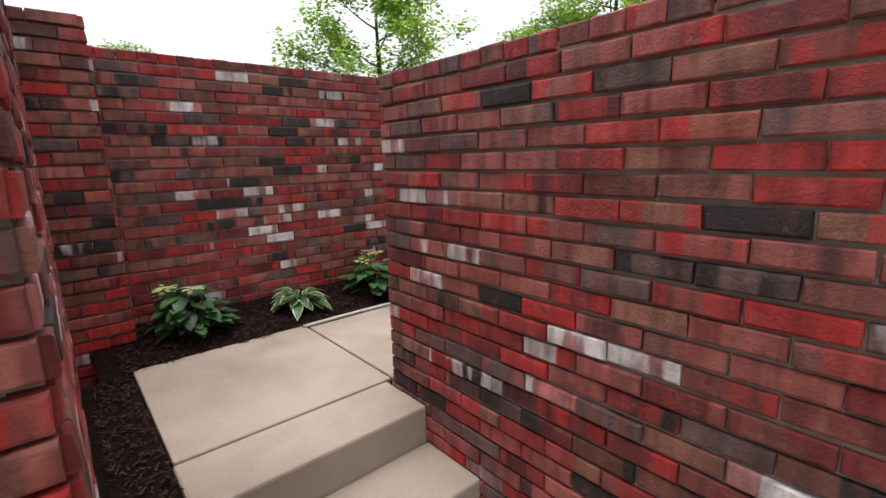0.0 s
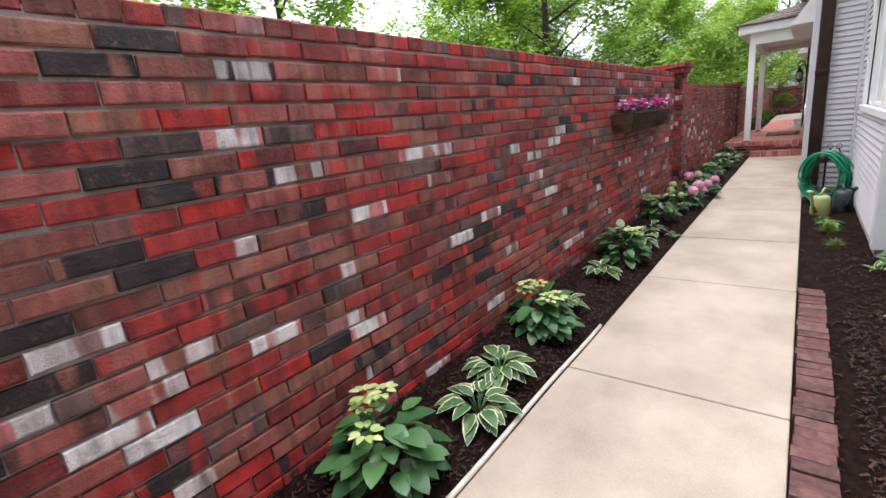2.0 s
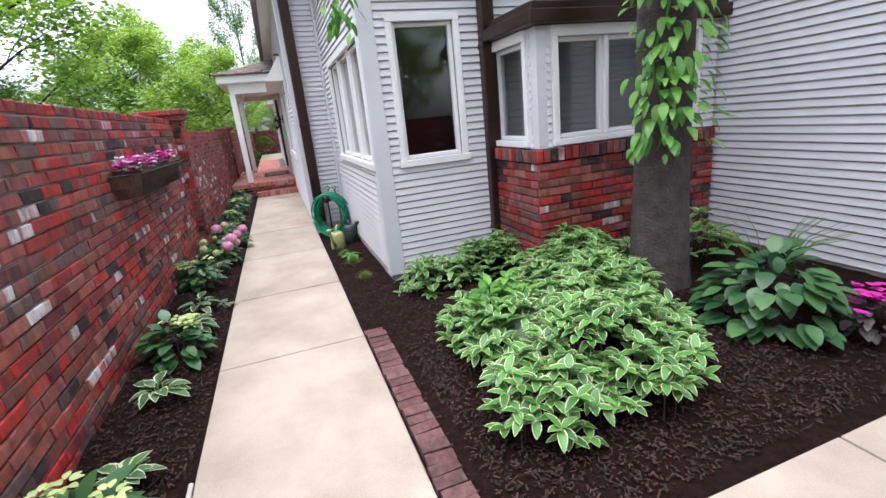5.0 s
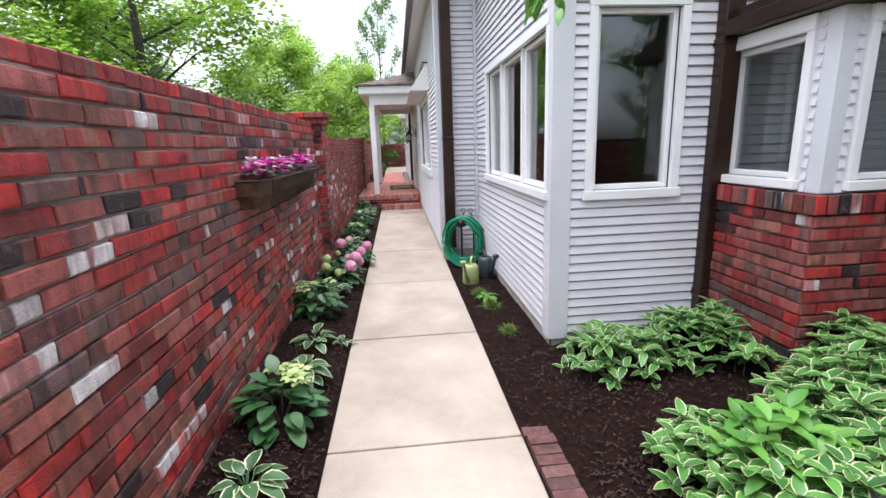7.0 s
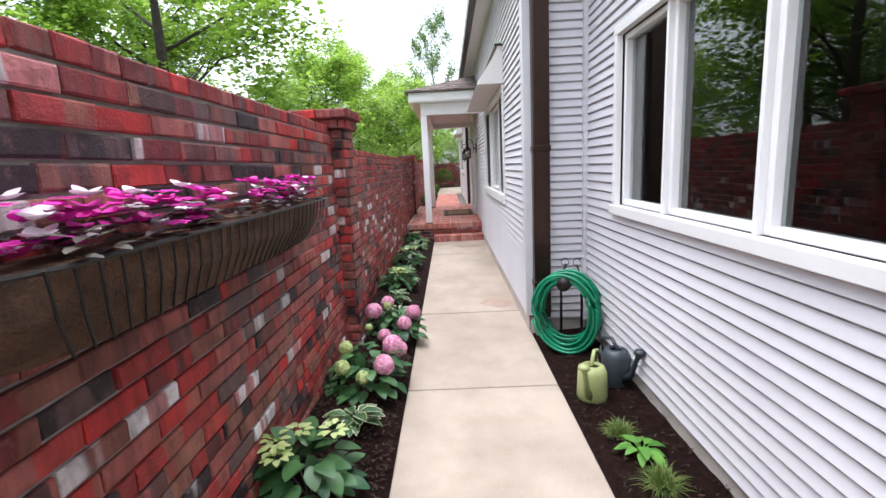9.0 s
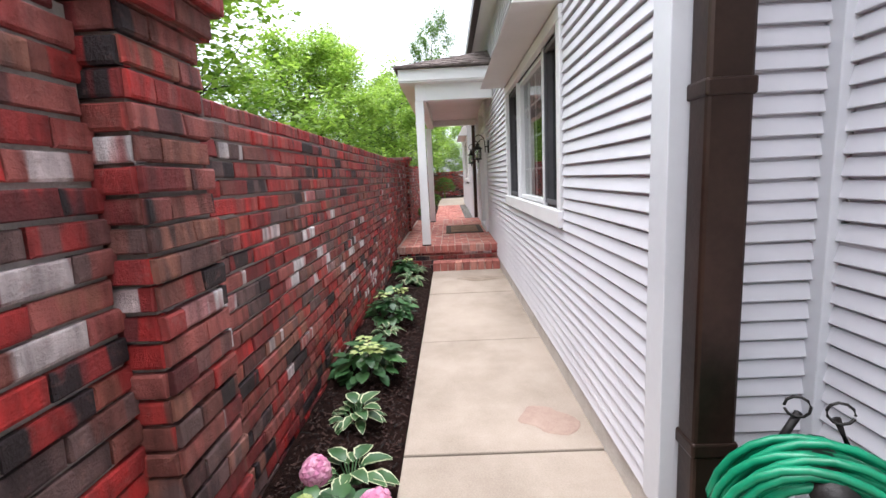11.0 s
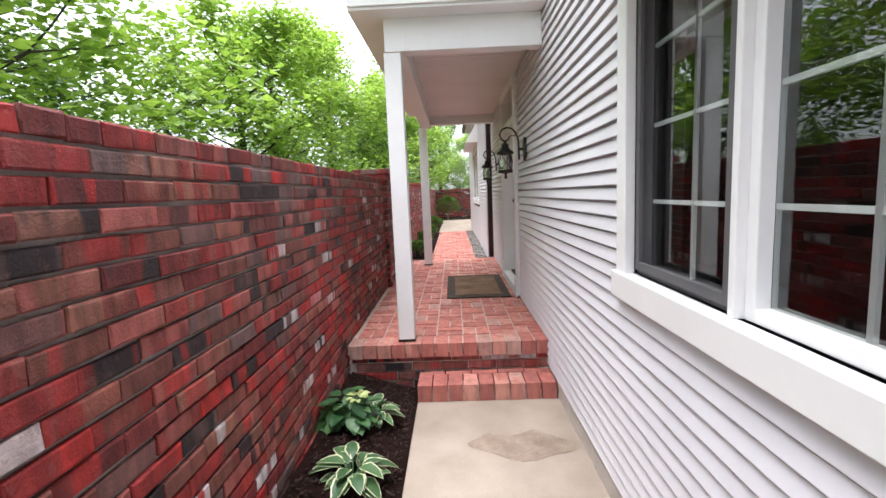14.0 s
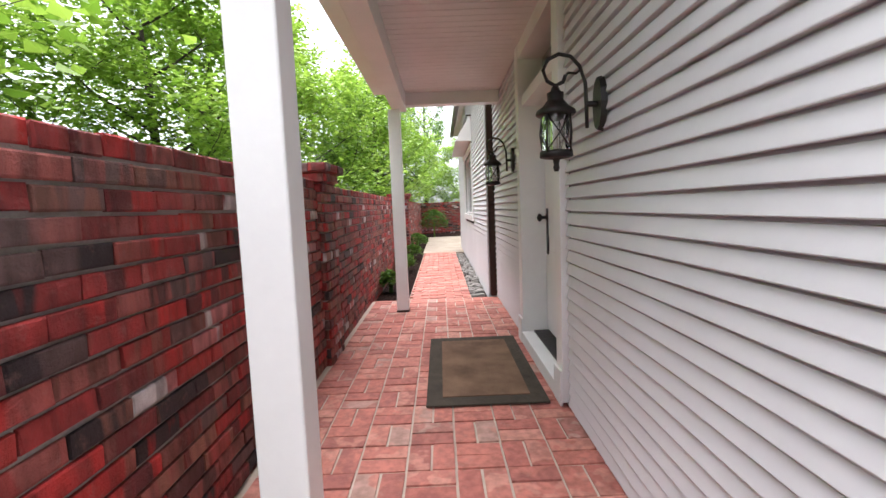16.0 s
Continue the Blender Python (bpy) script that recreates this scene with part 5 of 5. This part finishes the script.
m.tube([(0, -0.13, 0.20), (0, 0.12, 0.20)], 0.05, 10)
for sx in (-0.08, 0.08):
    m.tube([(sx, -0.14, -0.33), (sx, -0.14, 0.2), (sx * 0.5, -0.14, 0.30)], 0.011, 6)
    for sy in (-0.13,):
        pts = [(sx * 0.2 + (1 if sx > 0 else -1) * (0.03 + 0.03 * math.cos(t)), sy, 0.32 + 0.03 * math.sin(t)) for t in [k * 0.6 for k in range(11)]]
        m.tube(pts, 0.004, 6)
m.ob("iron_stand", IRON, parent=hose, smooth=True)
hose.rotation_euler = (0, 0, radians(62))


def watering_can(x, y, turn, mat, label, high=0.22):
    root = empty("watering_can", pose(x, y, south_h(x, y), 0, 0, turn))
    tagged(root, label, "watering can", "watering cans")
    m = Mesh()
    m.lathe([(0.0, 0.0), (0.085, 0.0), (0.092, 0.02), (0.085, high * 0.8), (0.07, high * 0.95), (0.045, high), (0.04, high - 0.02)], sides=18)
    m.ob("body", mat, parent=root, smooth=True)
    m = Mesh()
    m.tube([(0.08, 0, 0.05), (0.14, 0, 0.12), (0.185, 0, 0.24), (0.20, 0, 0.27)], [0.024, 0.018, 0.014, 0.02], 10)
    m.lathe([(0.0, 0.0), (0.035, 0.008), (0.03, 0.03), (0.0, 0.034)], (0.205, 0, 0.268), 12)
    m.ob("spout", mat, parent=root, smooth=True)
    m = Mesh()
    m.tube([(-0.08, 0, 0.08), (-0.15, 0, 0.16), (-0.13, 0, 0.26), (-0.04, 0, 0.29), (0.03, 0, 0.22)], 0.012, 8)
    m.ob("handle", mat, parent=root, smooth=True)


watering_can(8.52, 2.46, 150, CAN_GREEN, "olive green plastic watering can on the mulch")
watering_can(8.66, 2.27, 200, CAN_DARK, "dark grey plastic watering can on the mulch", 0.24)

# rust stain and iron boot tray on the walk
m = Mesh()
m.lathe([(0.0, 0.0), (0.27, 0.0), (0.30, 0.003), (0.22, 0.006), (0.0, 0.0065)], (0, 0, 0), 24)
m.v = [(x, y * 0.42 * (1 + 0.7 * noise.noise((x * 6, y * 6, 0))), z) for x, y, z in m.v]
o = m.ob("damp_leaf_litter", STAIN)
o.matrix_world = pose(14.02, 2.98, 0.0, 0, 0, 85)
tagged(o, "dark damp patch of debris on the walk", "debris")

m = Mesh()
m.lathe([(0.0, 0.003), (0.15, 0.003), (0.165, -0.002)], (0, 0, 0), 28)
m.v = [(x * (1 + 0.5 * noise.noise((x * 5, y * 5, 2))), y * 0.8 * (1 + 0.6 * noise.noise((x * 7, y * 7, 4))), z) for x, y, z in m.v]
o = m.ob("rust_patch", surface("rusty_concrete", (0.26, 0.17, 0.14), (0.36, 0.26, 0.21), 8.0, 110.0, 0.85, 0.2))
o.matrix_world = pose(10.52, 2.84, 0.002, 0, 0, 20)
tagged(o, "pinkish worn patch in the concrete walk", "stain")

# ---- trees ----
def limb(m, p, d, length, rad, depth, r, tips, mi=0):
    """A tapering, bending limb that forks."""
    pts, radii = [Vector(p)], [rad]
    d = Vector(d).normalized()
    for k in range(4):
        d = (d + Vector((r.uniform(-0.2, 0.2), r.uniform(-0.2, 0.2), r.uniform(-0.05, 0.16)))).normalized()
        pts.append(pts[-1] + d * length / 4)
        radii.append(rad * (1 - 0.15 * (k + 1)))
        if depth <= 1:
            tips.append((pts[-1].copy(), d.copy()))
    m.tube(pts, radii, 7 if depth > 1 else 5, mi)
    if depth > 0:
        for k in range(3 if depth > 1 else 4):
            a = r.uniform(0, 6.28)
            side = Vector((math.cos(a), math.sin(a), r.uniform(0.0, 0.5)))
            limb(m, pts[1 + (k + 1) % 4 if k else 4], d * 0.55 + side * 0.8, length * r.uniform(0.55, 0.75), radii[-1] * 0.68, depth - 1, r, tips, mi)


def tree(name, seed, height, spread, leaves, mat, label, leaf_size=0.11, low=0.9, clump=0.55):
    r = random.Random(seed)
    root = empty(name)
    tagged(root, label, "tree", "trees behind the wall")
    m, tips = Mesh(), []
    trunk = [(0, 0, -0.5), (0.05, 0.02, 0.8), (0.02, 0.06, 1.8), (0.08, 0.0, height * 0.5), (0.05, 0.05, height * 0.8)]
    m.tube(trunk, [0.15, 0.12, 0.10, 0.075, 0.03], 9)
    for k in range(16):
        z = low + (height * 0.85 - low) * k / 16
        a = 2.4 * k + r.uniform(-0.3, 0.3)
        q = spread * (1.0 - 0.55 * (k / 16) ** 1.5)
        limb(m, (0.04, 0.03, z), (math.cos(a), math.sin(a), 0.45), q * 0.62, 0.045 * (1 - 0.5 * k / 16), 2, r, tips)
    m.ob("trunk", TWIG, parent=root)
    c = Mesh()
    for k in range(leaves):
        p, d = tips[r.randrange(len(tips))]
        p = p + Vector((r.gauss(0, clump * 0.34), r.gauss(0, clump * 0.34), r.gauss(0, clump * 0.2)))
        a = r.uniform(0, 6.28)
        s = leaf_size * r.uniform(0.6, 1.2)
        u = Vector((math.cos(a), math.sin(a), r.uniform(-0.7, 0.25))).normalized()
        w = u.cross(Vector((r.uniform(-0.5, 0.5), r.uniform(-0.5, 0.5), 1))).normalized() * s * 0.42
        n = u.cross(w).normalized() * s * 0.12
        c.add([p, p + u * s * 0.45 - w + n, p + u * s, p + u * s * 0.45 + w + n], [(0, 1, 2), (0, 2, 3)])
    tagged(c.ob("crown", mat, parent=root), kind="stuff")
    return root


TA = tree("maple_tree", 3, 6.2, 2.7, 15000, LEAF_TREE, "leafy light green maple tree behind the wall, also added unseen in the west")
TB = tree("maple_tree", 5, 7.5, 3.0, 16000, LEAF_TREE, "tall light green maple tree behind the wall, also added unseen in the west", 0.12)
TC = tree("shade_tree", 8, 6.8, 3.0, 14000, LEAF_DARK, "darker green shade tree behind the wall, also added unseen in the west", 0.12)
PLACES = [(TA, 6.6, 8.9, 0.85, 20), (TB, 2.9, 15.0, 0.6, 70), (TA, 12.6, 9.6, 0.9, 200), (TB, 14.9, 8.6, 1.15, 260), (TC, 17.5, 11.5, 1.0, 310), (TA, 20.5, 7.3, 0.9, 30), (TB, 18.6, 10.5, 1.0, 90),
          (TA, 22.5, 7.4, 1.0, 150), (TB, 26.5, 7.2, 1.0, 210), (TC, 30.5, 7.4, 1.0, 270), (TA, 34.6, 5.8, 0.9, 330), (TB, 37.5, 2.0, 0.8, 40), (TA, 36.8, -1.0, 0.8, 100), (TB, 37.0, 4.0, 0.75, 190), (TB, 31.0, -0.6, 1.15, 160), (TA, 29.3, 5.3, 1.0, 65), (TB, 33.0, 6.0, 1.0, 130),
          # unseen western trees, added to darken window reflections and hold back western skylight
          (TB, -6.0, 3.0, 1.0, 15), (TA, -6.5, -1.5, 1.1, 75), (TC, -8.0, 7.5, 1.1, 120), (TC, -5.0, -6.5, 1.0, 220), (TC, -4.8, 0.4, 0.9, 300)]
used = set()
far_tree = copy_thing(TC, pose(50.0, 4.2, -0.4, 0, 0, 45) @ Matrix.Diagonal((0.95, 0.95, 2.4, 1)))
for t, x, y, s, a in PLACES:
    m = pose(x, y, -0.4, 0, 0, a) @ Matrix.Scale(s, 4)
    if t in used:
        o = copy_thing(t, m)
        o.matrix_basis = m
    else:
        t.matrix_basis = m
        used.add(t)

# garden tree beside the house, with a climbing vine
garden_tree = empty("garden_tree", pose(5.40, 0.40, 0.0))
tagged(garden_tree, "thick grey-brown tree trunk with a climbing vine", "tree")
m = Mesh()
m.tube([(0, 0, -0.3), (0, 0, 0.02), (0.0, 0.0, 0.25), (0.0, 0, 1.0), (0.01, 0.0, 2.0), (0.0, 0.02, 3.2), (0.05, 0, 5.0), (0.1, 0.1, 6.5)], [0.30, 0.25, 0.205, 0.185, 0.18, 0.175, 0.15, 0.08], 20)
m.v = [(x * (1 + 0.10 * noise.noise((x * 9, y * 9, z * 1.5))), y * (1 + 0.10 * noise.noise((x * 9, y * 9, z * 1.5 + 7))), z) for x, y, z in m.v]
tips = []
r = random.Random(15)
for k in range(7):
    a = 0.9 * k
    limb(m, (0.02, 0.0, 4.2 + 0.3 * k), (math.cos(a), math.sin(a), 0.5), 1.6, 0.06, 2, r, tips)
m.ob("trunk", BARK, parent=garden_tree, smooth=True)
c = Mesh()
for k in range(5000):
    p, d = tips[r.randrange(len(tips))]
    a = r.uniform(0, 6.28)
    leaf_d = Vector((math.cos(a), math.sin(a), r.uniform(-0.8, 0.1)))
    p = p + Vector((r.gauss(0, 0.2), r.gauss(0, 0.2), r.gauss(0, 0.12)))
    w = leaf_d.cross(Vector((0, 0, 1))).normalized() * 0.035
    c.add([p, p + leaf_d * 0.05 - w, p + leaf_d * 0.11, p + leaf_d * 0.05 + w], [(0, 1, 2), (0, 2, 3)])
tagged(c.ob("crown", LEAF_TREE, parent=garden_tree), kind="stuff")
vine = Mesh()
for k in range(260):
    z = r.uniform(1.15, 2.9)
    a = r.uniform(1.9, 3.9) if k % 3 else r.uniform(1.6, 2.6)
    p = (0.20 * math.cos(a), 0.20 * math.sin(a), z)
    d = Vector((math.cos(a) * 1.1, math.sin(a) * 1.1, r.uniform(-0.9, 0.35)))
    l = r.uniform(0.07, 0.13)
    leaf(vine, Vector(p) + d * r.uniform(0, 0.12), d, (0, 0, 1), l, l * 0.5, 0.2, r.uniform(0.3, 0.9))
vine.tube([(0.19 * math.cos(2.2 + 0.25 * math.sin(k)), 0.19 * math.sin(2.2 + 0.25 * math.sin(k)), 1.1 + 0.12 * k) for k in range(20)], 0.010, 6)
vine.ob("vine", LEAF_LIME, parent=garden_tree, smooth=True)
# hanging spray of leaves under the bay's eave
m = Mesh()
for k in range(90):
    t = r.random()
    p = Vector((6.55 - 0.25 * t + r.gauss(0, 0.05), 2.38 + r.gauss(0, 0.07), 2.7 - 0.55 * t + r.gauss(0, 0.05)))
    a = r.uniform(0, 6.28)
    leaf(m, p, (math.cos(a), math.sin(a), -0.8), (0, 0, 1), 0.10, 0.04, 0.2, 0.4)
m.tube([(6.7, 2.3, 3.1), (6.55, 2.38, 2.7), (6.3, 2.38, 2.2)], [0.012, 0.006, 0.003], 6)
m.tube([(5.5, 0.5, 4.4), (6.3, 1.6, 3.8), (6.7, 2.3, 3.1)], [0.03, 0.02, 0.012], 6)
tagged(m.ob("hanging_branch", LEAF_LIME), "hanging sprig of lime green leaves near the eave", "branch")


# ---- far shrubs ----
def hedge_ball(x, y, z, rad, high, seed, label, n=2600):
    r = random.Random(seed)
    m = Mesh()
    for k in range(n):
        a, e = r.uniform(0, 6.28), r.uniform(-0.3, 1.57)
        q = r.uniform(0.7, 1.0) * (1 + 0.2 * noise.noise((a * 2, e * 3, seed)))
        p = Vector((math.cos(a) * math.cos(e) * rad * q, math.sin(a) * math.cos(e) * rad * q, high * 0.5 + math.sin(e) * high * 0.55 * q))
        b = r.uniform(0, 6.28)
        u = Vector((math.cos(b), math.sin(b), r.uniform(-0.4, 0.8))) * 0.06
        w = u.cross(Vector((0.2, 0.1, 1))).normalized() * 0.025
        m.add([p, p + u * 0.5 - w, p + u, p + u * 0.5 + w], [(0, 1, 2), (0, 2, 3)])
    m.tube([(0, 0, -0.05), (0, 0, high * 0.6)], 0.03, 6)
    o = m.ob("clipped_shrub", LEAF_DARK)
    o.matrix_world = pose(x, y, z)
    return tagged(o, label, "shrub", "far shrubs")


hedge_ball(31.6, 3.55, 0.25, 0.55, 1.0, 91, "rounded green shrub at the walk's end")
hedge_ball(20.0, 4.0, 0.27, 0.18, 0.28, 92, "low green plant beside the brick walk", 700)
hedge_ball(22.0, 3.98, 0.27, 0.2, 0.3, 93, "low green plant beside the brick walk", 700)
hedge_ball(24.0, 3.95, 0.27, 0.22, 0.3, 94, "low green plant beside the brick walk", 700)
hedge_ball(26.5, 3.95, 0.27, 0.3, 0.4, 95, "low green plant beside the far walk", 900)
